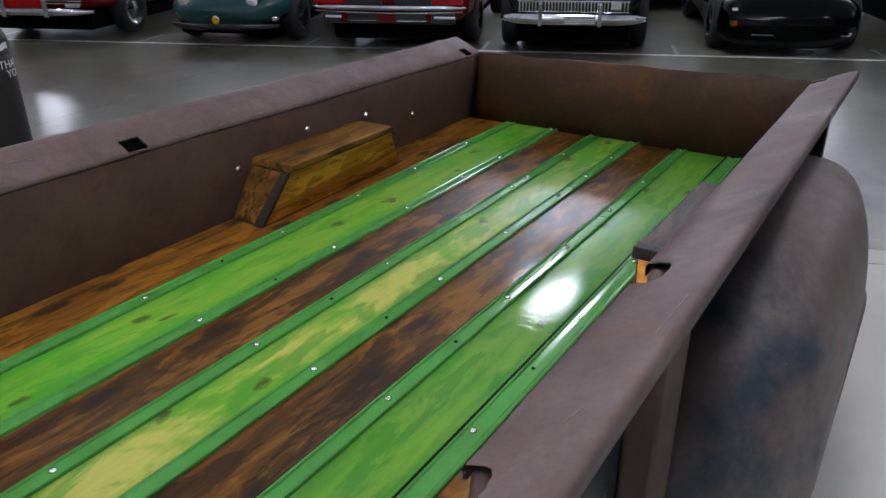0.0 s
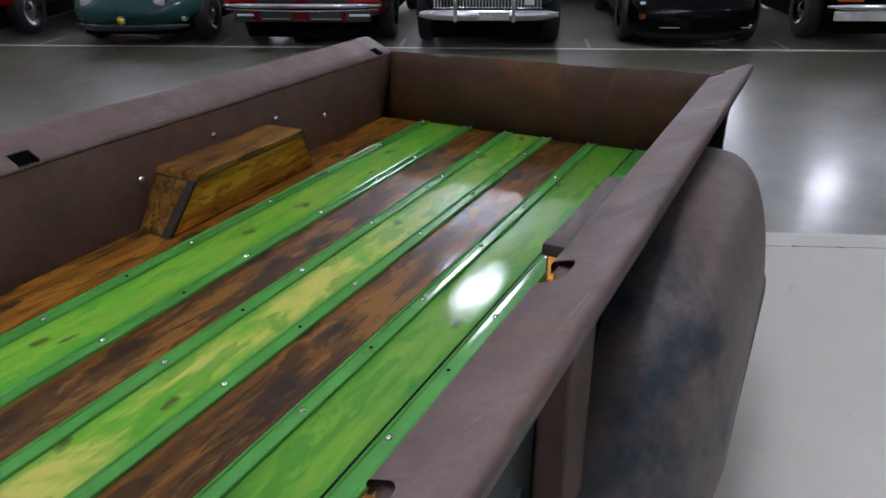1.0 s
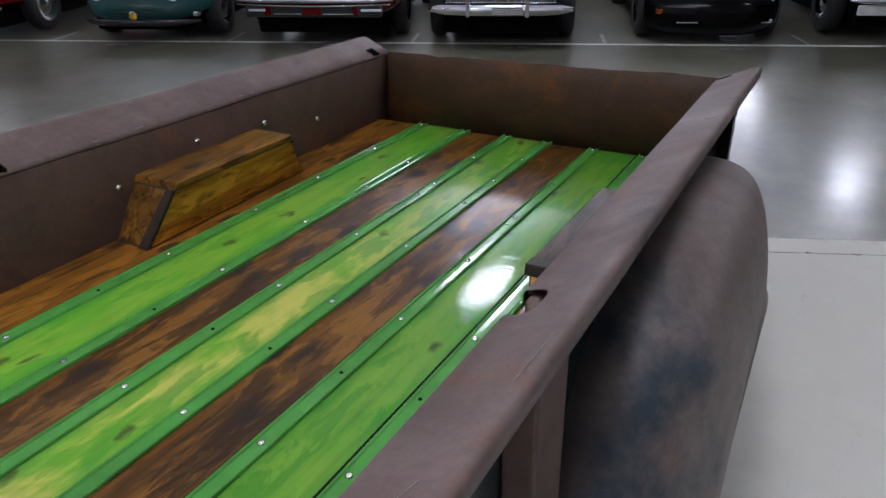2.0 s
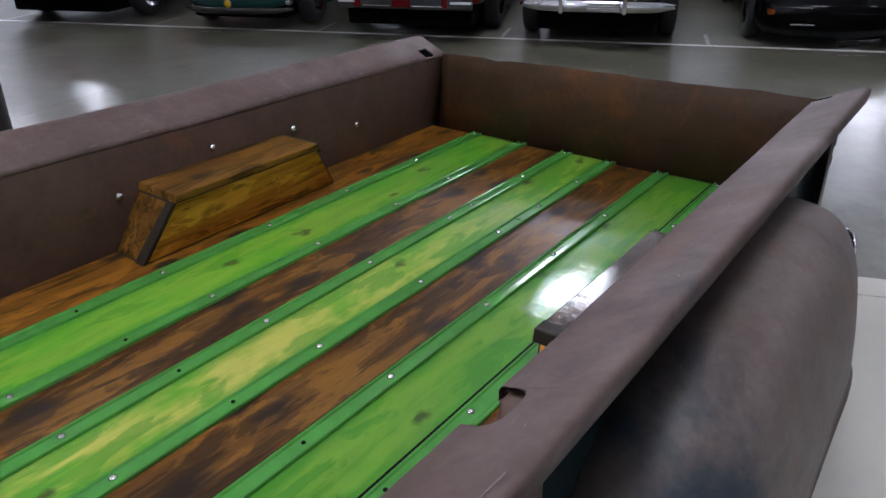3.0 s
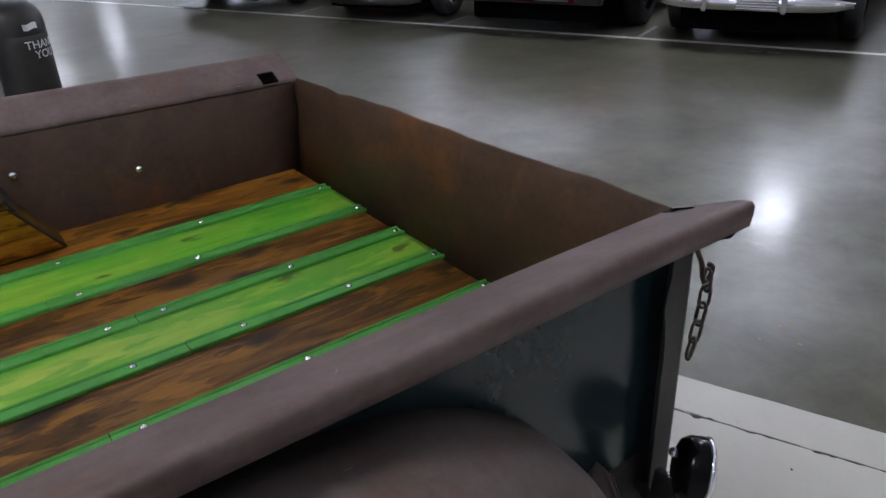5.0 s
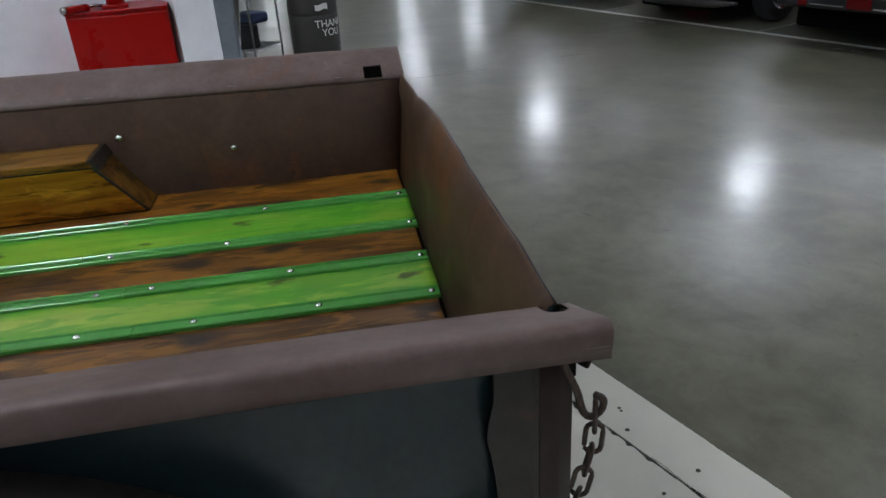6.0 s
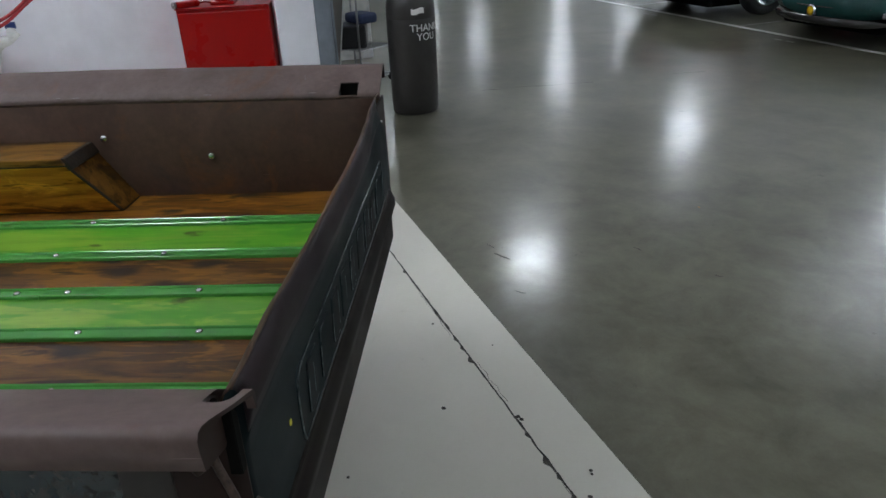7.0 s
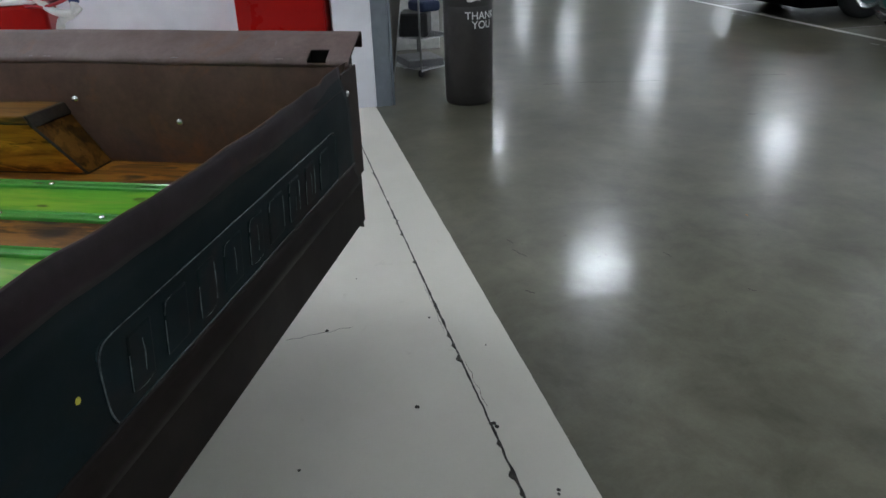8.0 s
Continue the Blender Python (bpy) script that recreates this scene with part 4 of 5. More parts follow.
# pressed relief on the gate: a long frame and nine plain blocks, no lettering
def relief_outline(x0, x1, z0, z1, r, wire, y):
    pts = []
    for cx, cz, a0 in ((x1 - r, z1 - r, 0), (x0 + r, z1 - r, 90), (x0 + r, z0 + r, 180), (x1 - r, z0 + r, 270)):
        for k in range(5):
            a = radians(a0 + 22.5 * k)
            pts.append((cx + r * math.cos(a), y, cz + r * math.sin(a)))
    pts.append(pts[0])
    return tube(pts, wire, 6)


part("relief_frame", relief_outline(-0.46, 0.46, 0.808, 0.925, 0.02, 0.0022, 0.0500), TEAL_STEEL, gate, "pressed frame with worn edges", True)
part("relief_edge", tube(curve_points([(0.452, 0.0524, 0.812), (0.4605, 0.0526, 0.835), (0.4615, 0.0528, 0.880), (0.458, 0.0530, 0.908), (0.446, 0.0531, 0.9225), (0.425, 0.0532, 0.9265)], 20), 0.0011, 6), WORN_EDGE, gate, "bare metal worn round the frame's end", True)
part("relief_edge", tube([(0.425, 0.0532, 0.9265), (0.1, 0.0532, 0.9268), (-0.12, 0.0532, 0.9262), (-0.40, 0.0528, 0.925)], 0.0006, 5), WORN_EDGE, gate, "bare metal worn along the pressed frame", True)
def stroke(pts, wire):
    """A ragged line of bare metal, thinning out to both ends."""
    pts = curve_points(pts, 14)
    rings = []
    for k, p in enumerate(pts):
        w = wire * (0.25 + 0.9 * math.sin(math.pi * k / (len(pts) - 1)) * (0.6 + 0.8 * abs(noise.noise(Vector((p.x * 90, p.z * 70, k * 0.4))))))
        rings.append([p + Vector((w, 0, 0)), p + Vector((0, 0.0006, w)), p + Vector((-w, 0, 0)), p + Vector((0, -0.0008, -w))])
    return skin(rings)


edge_rng = random.Random(12)
for k in range(9):
    xc = 0.378 - k * 0.0935
    w = (0.028, 0.032, 0.026, 0.033, 0.029, 0.034, 0.027, 0.026, 0.029)[k]
    lean_by = Matrix.Identity(4)
    lean_by[0][2] = -0.16
    at = Matrix.Translation((xc, 0.0, 0.865)) @ lean_by
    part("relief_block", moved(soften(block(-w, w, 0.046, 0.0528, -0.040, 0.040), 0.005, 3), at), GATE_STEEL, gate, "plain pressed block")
    y = 0.0531
    runs = [[(w, y, -0.036), (w + 0.001, y, -0.012), (w, y, 0.014)], [(w, y, 0.022), (w - 0.005, y, 0.038), (w - 0.022, y, 0.040)],
            [(-w, y, -0.030), (-w, y, 0.0), (-w + 0.002, y, 0.030)], [(-0.005, y, -0.024), (-0.006, y, 0.0), (-0.003, y, 0.022)], [(w - 0.006, y, -0.039), (0.0, y, -0.041), (-w + 0.008, y, -0.039)]]
    for j, pts in enumerate(runs):
        if edge_rng.random() < (0.85, 0.62, 0.45, 0.42, 0.38)[j]:
            part("worn_edge", moved(stroke(pts, 0.0017 if k < 5 else 0.0012), at), WORN_EDGE, gate, "ragged bare metal edge", True)
part("paint_spot", moved(lathe([(0.0, 0.001), (0.0045, 0.0008), (0.005, 0.0)], 10, "Y"), Matrix.Translation((0.505, 0.0505, 0.884))), YELLOW_DOT, gate, "small yellow paint spot")


# chain with a hook on the rear post
def link_bm(length, width, wire):
    pts = []
    h = length / 2 - width / 2
    for k in range(7):
        a = math.pi * k / 6
        pts.append((0, width / 2 * math.cos(a), h + width / 2 * math.sin(a)))
    for k in range(7):
        a = math.pi + math.pi * k / 6
        pts.append((0, width / 2 * math.cos(a), -h + width / 2 * math.sin(a)))
    pts.append(pts[0])
    return tube(pts, wire, 6)


def chain(side):
    x = side * 0.733
    c = part("tailgate_chain", tube(curve_points([(x - 0.012, 0.040, 1.035), (x - 0.006, 0.047, 1.012), (x, 0.060, 0.980), (x, 0.068, 0.950), (x, 0.078, 0.940), (x, 0.090, 0.947), (x, 0.092, 0.962), (x, 0.082, 0.970)], 30), 0.0046), CHAIN_STEEL, truck,
             "rusty steel tailgate chain with a hook", True)
    path = curve_points([(x, 0.083, 0.952), (x, 0.082, 0.905), (x, 0.074, 0.865), (x, 0.062, 0.815), (x - 0.004, 0.056, 0.79)], 200)
    dist = [0]
    for a, b in zip(path, path[1:]):
        dist.append(dist[-1] + (b - a).length)
    step, first, k, s = 0.0325, None, 0, 0.012
    while s < dist[-1]:
        i = min(range(len(dist)), key=lambda q: abs(dist[q] - s))
        d = (path[min(i + 2, len(path) - 1)] - path[max(i - 2, 0)]).normalized()
        m = Matrix.Translation(path[i]) @ d.to_track_quat("Z", "X").to_matrix().to_4x4() @ Matrix.Rotation(radians(90 * (k % 2) + 20), 4, "Z")
        if first is None:
            first = part("link", link_bm(0.042, 0.0195, 0.0032), CHAIN_STEEL, c, "", True)
            first.matrix_basis = m
        else:
            same_mesh("link", first, m, c)
        s += step
        k += 1


chain(1)

# tail lamp on its bracket
AT = pose(0.826, -0.026, 0.655, -8, 0, -48) @ Matrix.Diagonal((1.02, 0.72, 1.05, 1))
lamp = part("tail_lamp", moved(lathe([(0.0, -0.046), (0.030, -0.045), (0.046, -0.036), (0.054, -0.018), (0.056, 0.012), (0.055, 0.022)], 28, "Y"), AT), BLACK_GLOSS, truck,
            "black round tail lamp with chrome rim", True)
part("rim", moved(lathe([(0.055, 0.018), (0.0575, 0.021), (0.0575, 0.027), (0.053, 0.029), (0.049, 0.028)], 28, "Y"), AT), CHROME, lamp, "chrome lamp rim", True)
part("lens", moved(lathe([(0.0, 0.046), (0.025, 0.044), (0.044, 0.036), (0.052, 0.027)], 28, "Y"), AT), WHITE_LENS, lamp, "pale ribbed lens", True)
arm = curve_points([(0.728, -0.020, 0.560), (0.745, -0.018, 0.530), (0.770, -0.040, 0.528), (0.790, -0.054, 0.555), (0.800, -0.060, 0.590), (0.803, -0.058, 0.640)], 20)
rings = []
for k, p in enumerate(arm):
    d = (arm[min(k + 1, 20)] - arm[max(k - 1, 0)]).normalized()
    n = Vector((-d.z, 0, d.x))
    rings.append([p + n * a + Vector((0, b, 0)) for a, b in ((-0.026, -0.006), (-0.022, -0.009), (0.022, -0.009), (0.026, -0.006), (0.026, 0.006), (0.022, 0.009), (-0.022, 0.009), (-0.026, 0.006))])
part("bracket", skin(rings), DARK_STEEL, lamp, "dark curved lamp bracket", True)
for dx, dz in ((-0.014, 0.016), (0.002, -0.026)):
    part("nut", moved(bolt_bm(0.009, 0.016), AT @ Matrix.Translation((dx, -0.045, dz)) @ Matrix.Rotation(radians(90), 4, "X")), BOLT, lamp, "bright nut", True)
part("wire", tube(curve_points([(0.79, -0.02, 0.53), (0.775, -0.015, 0.47), (0.74, -0.02, 0.43), (0.71, -0.03, 0.42)], 14), 0.005, 6), RUBBER, lamp)


# rear fenders
AXLE_Y = -0.805
FY, FL, FF = -0.841, 0.697, 0.810


def fender(side):
    rings = []
    n = 44
    for k in range(n + 1):
        s = -1 + 2 * k / n
        s = math.copysign(abs(s) ** 0.8, s)
        a = abs(s)
        hz = max(0.0, 1 - a ** 2.64) ** 0.434
        hx = 0.10 + 0.90 * max(0.0, 1 - a ** 3.4) ** 0.40 if s < 0 else 0.12 + 0.88 * max(0.0, 1 - a ** 1.5) ** 0.541
        y = FY + (FL if s > 0 else FF) * s
        zc = 0.34 if s < 0.3 else 0.34 + 0.42 * (s - 0.3)
        ring = []
        for j in range(19):
            th = math.pi / 2 * j / 18
            cx = math.sin(th) ** (2 / 3.79)
            cz = max(0.0, math.cos(th)) ** (2 / 3.79)
            ring.append([0.7185 + 0.282 * hx * cx, y, zc + (max(0.34 + 0.665 * hz, zc + 0.03) - zc) * cz])
        for z in (0.30, 0.26, 0.22):
            ring.append([ring[18][0] - 0.006 * (0.34 - z) / 0.04, y, z])
        if s > 0.35:                       # the tail of the fender tucks up
            up = 0.24 + 0.44 * ((s - 0.35) / 0.65)
            for p in ring[10:]:
                p[2] = max(p[2], min(up, ring[9][2]))
        # round wheel opening
        dy = (y - (AXLE_Y))
        if abs(dy) < 0.36:
            low = 0.33 + math.sqrt(0.36 ** 2 - dy * dy)
            for p in ring[10:]:
                if p[2] < low:
                    p[2] = min(low, ring[9][2])
        rings.append([(side * x, yy, z) for x, yy, z in ring])
    bm = skin(rings, closed=False, caps=False)
    bmesh.ops.remove_doubles(bm, verts=bm.verts, dist=0.0004)
    bmesh.ops.recalc_face_normals(bm, faces=bm.faces)
    f = part("rear_fender", bm, FENDER_STEEL, truck, "brown and blue patina rounded rear fender", True)
    sol = f.modifiers.new("thickness", "SOLIDIFY")
    sol.thickness = 0.004
    sol.offset = -1 if side > 0 else -1
    # rolled flange where the fender meets the bed in front
    part("fender_flange", soften(block(*sorted((side * 0.7185, side * 0.742)), FY - FF - 0.010, FY - FF + 0.004, 0.36, 1.03), 0.004, 2), RAIL_STEEL, f, "worn pale flange edge")
    return f


fender(1)
fender(-1)

# running gear, mostly hidden
for side in (1, -1):
    w = part("rear_wheel", moved(lathe([(0.20, -0.085), (0.27, -0.092), (0.325, -0.080), (0.345, -0.05), (0.348, 0.0), (0.345, 0.05), (0.325, 0.080), (0.27, 0.092), (0.20, 0.085)], 40, "X"),
                                 Matrix.Translation((side * 0.83, AXLE_Y, 0.348 + COAT))), RUBBER, truck, "black tyre under the fender", True)
    part("wheel_rim", moved(lathe([(0.0, side * 0.03), (0.05, side * 0.05), (0.12, side * 0.04), (0.17, side * 0.02), (0.205, side * 0.07), (0.205, -side * 0.07)], 32, "X"), Matrix.Translation((side * 0.83, AXLE_Y, 0.348 + COAT))),
         DARK_STEEL, w, "dark steel rim", True)
part("rear_axle", joined(tube([(-0.8, AXLE_Y, 0.351), (0.8, AXLE_Y, 0.351)], 0.04, 12), moved(lathe([(0.0, -0.14), (0.1, -0.1), (0.14, 0.0), (0.1, 0.1), (0.0, 0.14)], 16), Matrix.Translation((0, AXLE_Y, 0.351)))), DARK_STEEL, truck, "dark axle", True)
for side in (1, -1):
    part("frame_rail", soften(block(*sorted((side * 0.40, side * 0.47)), Y_FRONT - 0.05, -0.05, 0.50, 0.622), 0.006), DARK_STEEL, truck)
    part("leaf_spring", tube(curve_points([(side * 0.435, -1.45, 0.49), (side * 0.435, AXLE_Y, 0.38), (side * 0.435, -0.2, 0.49)], 20), 0.022, 8), DARK_STEEL, truck)
for y in (-0.3, -1.1, -1.9, -2.55):
    part("cross_sill", block(-0.69, 0.69, y - 0.04, y + 0.04, 0.622, 0.736), DARK_STEEL, truck)


# ---- beside the wall ----
def text_mesh(body, size, name, material, parent, m, depth=0.0008):
    c = bpy.data.curves.new(name, "FONT")
    c.body, c.size, c.align_x, c.align_y, c.extrude, c.space_line = body, size, "CENTER", "CENTER", depth, 0.85
    tmp = bpy.data.objects.new(name, c)
    scene.collection.objects.link(tmp)
    me = bpy.data.meshes.new_from_object(tmp.evaluated_get(bpy.context.evaluated_depsgraph_get()))
    bpy.data.objects.remove(tmp)
    me.materials.append(material)
    ob = new(name, me)
    ob.parent = parent
    ob.matrix_basis = m
    return ob


def wrap_on_cylinder(ob, radius):
    """Bend a flat lettering mesh (x across, y up) round an upright cylinder whose front looks along +x."""
    for v in ob.data.vertices:
        a = v.co.x / radius
        r = radius + v.co.z
        v.co = Vector((r * math.cos(a), r * math.sin(a), v.co.y))


bin_thing = thing("trash_bin", pose(-4.50, -0.245, 0), "dark grey round dome-top trash bin with white lettering", "trash bin")
body = part("body", lathe([(0.0, 0.0), (0.172, 0.0), (0.1785, 0.010), (0.182, 0.060), (0.185, 0.664), (0.185, 0.712), (0.179, 0.722)], 72), BIN_BODY, bin_thing, "", True)
part("lid", lathe([(0.1837, 0.717), (0.1853, 0.720), (0.1853, 0.747), (0.1846, 0.795), (0.1785, 0.835), (0.1606, 0.877), (0.1218, 0.914), (0.0633, 0.936), (0.0, 0.942)], 72), BIN_BODY, bin_thing, "domed bin lid", True)
words = text_mesh("THANK\nYOU", 0.076, "lettering", BIN_TEXT, bin_thing, Matrix.Rotation(radians(42), 4, "Z"))
wrap_on_cylinder(words, 0.1857)
words.location = (0, 0, 0.620)
tagged(words, "white printed words")
tag = part("label_patch", moved(block(-0.055, 0.055, -0.026, 0.026, -0.001, 0.0012, 0.0), Matrix.Identity(4)), BIN_TEXT, bin_thing, "white sticker above the words")
bmesh_src = bmesh.new()
bmesh.ops.create_grid(bmesh_src, x_segments=8, y_segments=2, size=1)
for v in bmesh_src.verts:
    v.co = Vector((v.co.x * 0.05, v.co.y * 0.02 + 0.006 * math.sin(v.co.x * 3), 0.0))
bmesh_src.to_mesh(tag.data)
bmesh_src.free()
wrap_on_cylinder(tag, 0.1862)
tag.location = (0, 0, 0.775)
tag.rotation_euler = (0, 0, radians(22))

cabinet = thing("tool_cabinet", ROOM @ pose(-4.36, 0.16, 0, 0, 0, -16), "red enamelled steel cabinet standing by the white wall", "cabinet")
part("body", soften(block(-0.45, 0.0, -0.325, 0.325, 0.05, 0.885), 0.006), TOOL_RED, cabinet)
part("door", soften(block(0.0, 0.014, -0.318, 0.318, 0.07, 0.862), 0.004), TOOL_RED, cabinet, "plain red cabinet door")
part("plinth", block(-0.43, -0.02, -0.31, 0.31, 0.0, 0.05), DARK_STEEL, cabinet)
part("top_edge", soften(block(-0.455, 0.016, -0.33, 0.33, 0.885, 0.897), 0.004), TOOL_RED, cabinet, "red top with a folded edge")
jack = thing("bottle_jack", ROOM @ pose(-4.50, 0.19, 0.897, 0, 0, -16), "red bottle jack standing on the cabinet", "jack")
part("base", soften(block(-0.07, 0.07, -0.085, 0.085, 0, 0.025), 0.006), TOOL_RED, jack)
part("cylinder", moved(lathe([(0.0, 0.0), (0.062, 0.0), (0.058, 0.05), (0.05, 0.09), (0.048, 0.22), (0.03, 0.235), (0.0, 0.237)], 20), Matrix.Translation((0, 0, 0.025))), TOOL_RED, jack, "", True)
part("ram", moved(lathe([(0.0, 0.0), (0.022, 0.0), (0.022, 0.05), (0.028, 0.052), (0.028, 0.07), (0.0, 0.071)], 16), Matrix.Translation((0, 0, 0.26))), DULL_CHROME, jack, "", True)
tool = thing("air_tool", ROOM @ pose(-4.47, -0.06, 0.897, 0, 0, 30), "red handled air tool lying on the cabinet", "tool")
part("handle", soften(block(-0.03, 0.03, -0.10, 0.08, 0.0, 0.045), 0.014, 3), TOOL_RED, tool)
part("nozzle", tube([(0, 0.07, 0.025), (0.02, 0.13, 0.03), (0.05, 0.16, 0.02)], 0.012, 10), DULL_CHROME, tool, "", True)
part("collar", moved(lathe([(0.0, 0.0), (0.024, 0.0), (0.024, 0.02), (0.0, 0.02)], 14, "Y"), Matrix.Translation((0, -0.12, 0.024))), DULL_CHROME, tool, "", True)

# red lubrication unit with hoses farther along the wall
unit = thing("hose_unit", ROOM @ pose(-4.45, -1.70, 0), "red shop pump with white fittings and red hoses", "pump")
part("body", soften(block(-0.30, 0.0, -0.42, 0.30, 0.10, 0.865), 0.03, 3), TOOL_RED, unit)
part("plinth", block(-0.28, -0.02, -0.38, 0.26, 0.0, 0.1), DARK_STEEL, unit)
part("top_band", soften(block(-0.31, 0.006, -0.43, 0.235, 0.865, 0.90), 0.01), WHITE_METAL, unit, "pale band on top")
part("clamp", tube(curve_points([(0.0, 0.20, 0.98), (0.03, 0.27, 0.90), (0.05, 0.36, 0.82), (0.05, 0.47, 0.80), (0.04, 0.53, 0.84)], 20), 0.026, 10), WHITE_METAL, unit, "bent pale metal arm", True)
part("valve", moved(lathe([(0.0, -0.06), (0.05, -0.06), (0.06, -0.02), (0.05, 0.03), (0.03, 0.06), (0.0, 0.06)], 18), Matrix.Translation((0.0, 0.38, 0.93))), plain("maroon_casting", (0.10, 0.01, 0.015), 0.35), unit, "dark red valve", True)
part("fitting", moved(lathe([(0.0, -0.03), (0.022, -0.03), (0.022, 0.03), (0.0, 0.03)], 12, "Y"), Matrix.Translation((0.04, 0.50, 0.885))), plain("blue_fitting", (0.02, 0.05, 0.22), 0.35), unit, "blue hose fitting", True)
part("elbow", tube(curve_points([(0.04, 0.50, 0.87), (0.05, 0.48, 0.80), (0.02, 0.40, 0.76), (-0.02, 0.36, 0.70), (-0.08, 0.30, 0.5)], 16), 0.028, 10), WHITE_METAL, unit, "pale elbow", True)
for k, (dy, dz) in enumerate(((0, 0), (0.03, 0.045))):
    part("hose", tube(curve_points([(0.02, 0.18 + dy, 0.86 + dz), (0.06, 0.33 + dy, 0.855 + dz), (0.07, 0.47 + dy, 0.90 + dz), (0.05, 0.60 + dy, 0.99 + dz), (0.0, 0.72 + dy, 1.10 + dz), (-0.2, 0.80, 1.35), (-0.46, 0.82, 1.7)], 36), 0.011, 8), HOSE_RED, unit, "red rubber hose", True)

# leaning panel, wire cart and white cupboard behind the bin
board = thing("leaning_board", ROOM @ pose(-4.70, 0.72, 0.035), "taupe board with a pale edge leaning beside the steel frame", "board")
TILT = Matrix.Rotation(radians(-8.5), 4, "X")
part("sheet", moved(soften(block(-0.011, 0.011, 0.0, 0.262, 0.0, 1.9), 0.003), TILT), TAN_PANEL, board)
part("edge_strip", moved(soften(block(-0.013, 0.013, 0.263, 0.272, 0.0, 1.9), 0.002), TILT), WHITE_METAL, board, "pale edge strip")
cart = thing("wire_cart", ROOM @ pose(-5.50, 1.37, 0, 0, 0, 34), "chromed wire shelf cart on casters holding clutter", "cart")
for sx in (-0.22, 0.22):
    for sy in (-0.20, 0.20):
        part("post", tube([(sx, sy, 0.06), (sx, sy, 1.35)], 0.010, 8), WIRE, cart, "", True)
        cst = part("caster", moved(lathe([(0.0, -0.012), (0.03, -0.012), (0.036, -0.006), (0.036, 0.006), (0.03, 0.012), (0.0, 0.012)], 16, "X"), Matrix.Translation((sx, sy, 0.036))), RUBBER, cart, "black caster", True)
        part("fork", block(sx - 0.017, sx + 0.017, sy - 0.012, sy + 0.012, 0.05, 0.070), WIRE, cst)
for z in (0.065, 0.33, 0.80):
    bms = [tube([(-0.22, y, z), (0.22, y, z)], 0.004, 5) for y in [-0.2 + 0.04 * i for i in range(11)]]
    bms += [tube([(x, -0.2, z - 0.008), (x, 0.2, z - 0.008)], 0.006, 5) for x in (-0.22, 0.0, 0.22)]
    part("shelf", joined(*bms), WIRE, cart, "wire shelf")
def clutter(name, u, v, z, bm, mat, label, cat):
    t = thing(name, ROOM @ pose(u, v, z, 0, 0, rng.uniform(-20, 20)), label, cat)
    part("body", bm, mat, t)
clutter("storage_tray", -5.50, 1.37, 0.0695, soften(block(-0.19, 0.19, -0.17, 0.17, 0, 0.065), 0.01), plain("grey_plastic", (0.16, 0.16, 0.17), 0.5), "shallow grey plastic tray on the wire cart", "tray")
clutter("black_case", -5.48, 1.33, 0.335, soften(block(-0.17, 0.17, -0.12, 0.14, 0, 0.20), 0.02, 3), BLACK_SATIN, "black equipment case on the wire cart", "case")
clutter("folded_cloth", -5.47, 1.42, 0.537, soften(block(-0.12, 0.14, -0.10, 0.10, 0, 0.09), 0.03, 3), BLUE_CLOTH, "dark blue folded cloth on a black case", "cloth")
clutter("grey_box", -5.50, 1.37, 0.805, soften(block(-0.15, 0.15, -0.13, 0.13, 0, 0.22), 0.01), plain("grey_card", (0.3, 0.3, 0.31), 0.7), "grey box on the top wire shelf", "box")
cup = thing("white_cupboard", ROOM @ pose(-6.6, 1.25, 0), "white enamelled cupboard behind the wire cart", "cupboard")
part("body", soften(block(-0.5, 0.0, -0.6, 0.55, 0.0, 1.9), 0.008), WHITE_METAL, cup)
for y0, y1 in ((-0.59, -0.03), (-0.02, 0.54)):
    d = part("door", soften(block(0.0, 0.018, y0, y1, 0.06, 1.88), 0.004), WHITE_METAL, cup)
    part("handle", soften(block(0.018, 0.035, (y1 if y0 < -0.3 else y0) - 0.03, (y1 if y0 < -0.3 else y0) + 0.03, 0.95, 1.10), 0.005), DULL_CHROME, d)


# ---- parked cars ----
def ring_of(y, hw, z0, z1, p=3.0, n=28):
    zc, hz = (z0 + z1) / 2, (z1 - z0) / 2
    out = []
    for k in range(n):
        a = 2 * math.pi * k / n
        c, s = math.cos(a), math.sin(a)
        out.append((hw * math.copysign(abs(c) ** (2 / p), c), y, zc + hz * math.copysign(abs(s) ** (2 / p), s)))
    return out


def stations(ctrl, n=40):
    """Smoothly resample (y, half width, z low, z high) rows."""
    ys = [c[0] for c in ctrl]
    rows = []
    for k in range(n + 1):
        y = ys[0] + (ys[-1] - ys[0]) * k / n
        i = max(j for j in range(len(ys) - 1) if ys[j] <= y + 1e-9)
        f = (y - ys[i]) / (ys[i + 1] - ys[i])
        f = f * f * (3 - 2 * f) * 0.5 + f * 0.5
        rows.append(tuple(a + (b - a) * f for a, b in zip(ctrl[i], ctrl[i + 1])))
    return rows


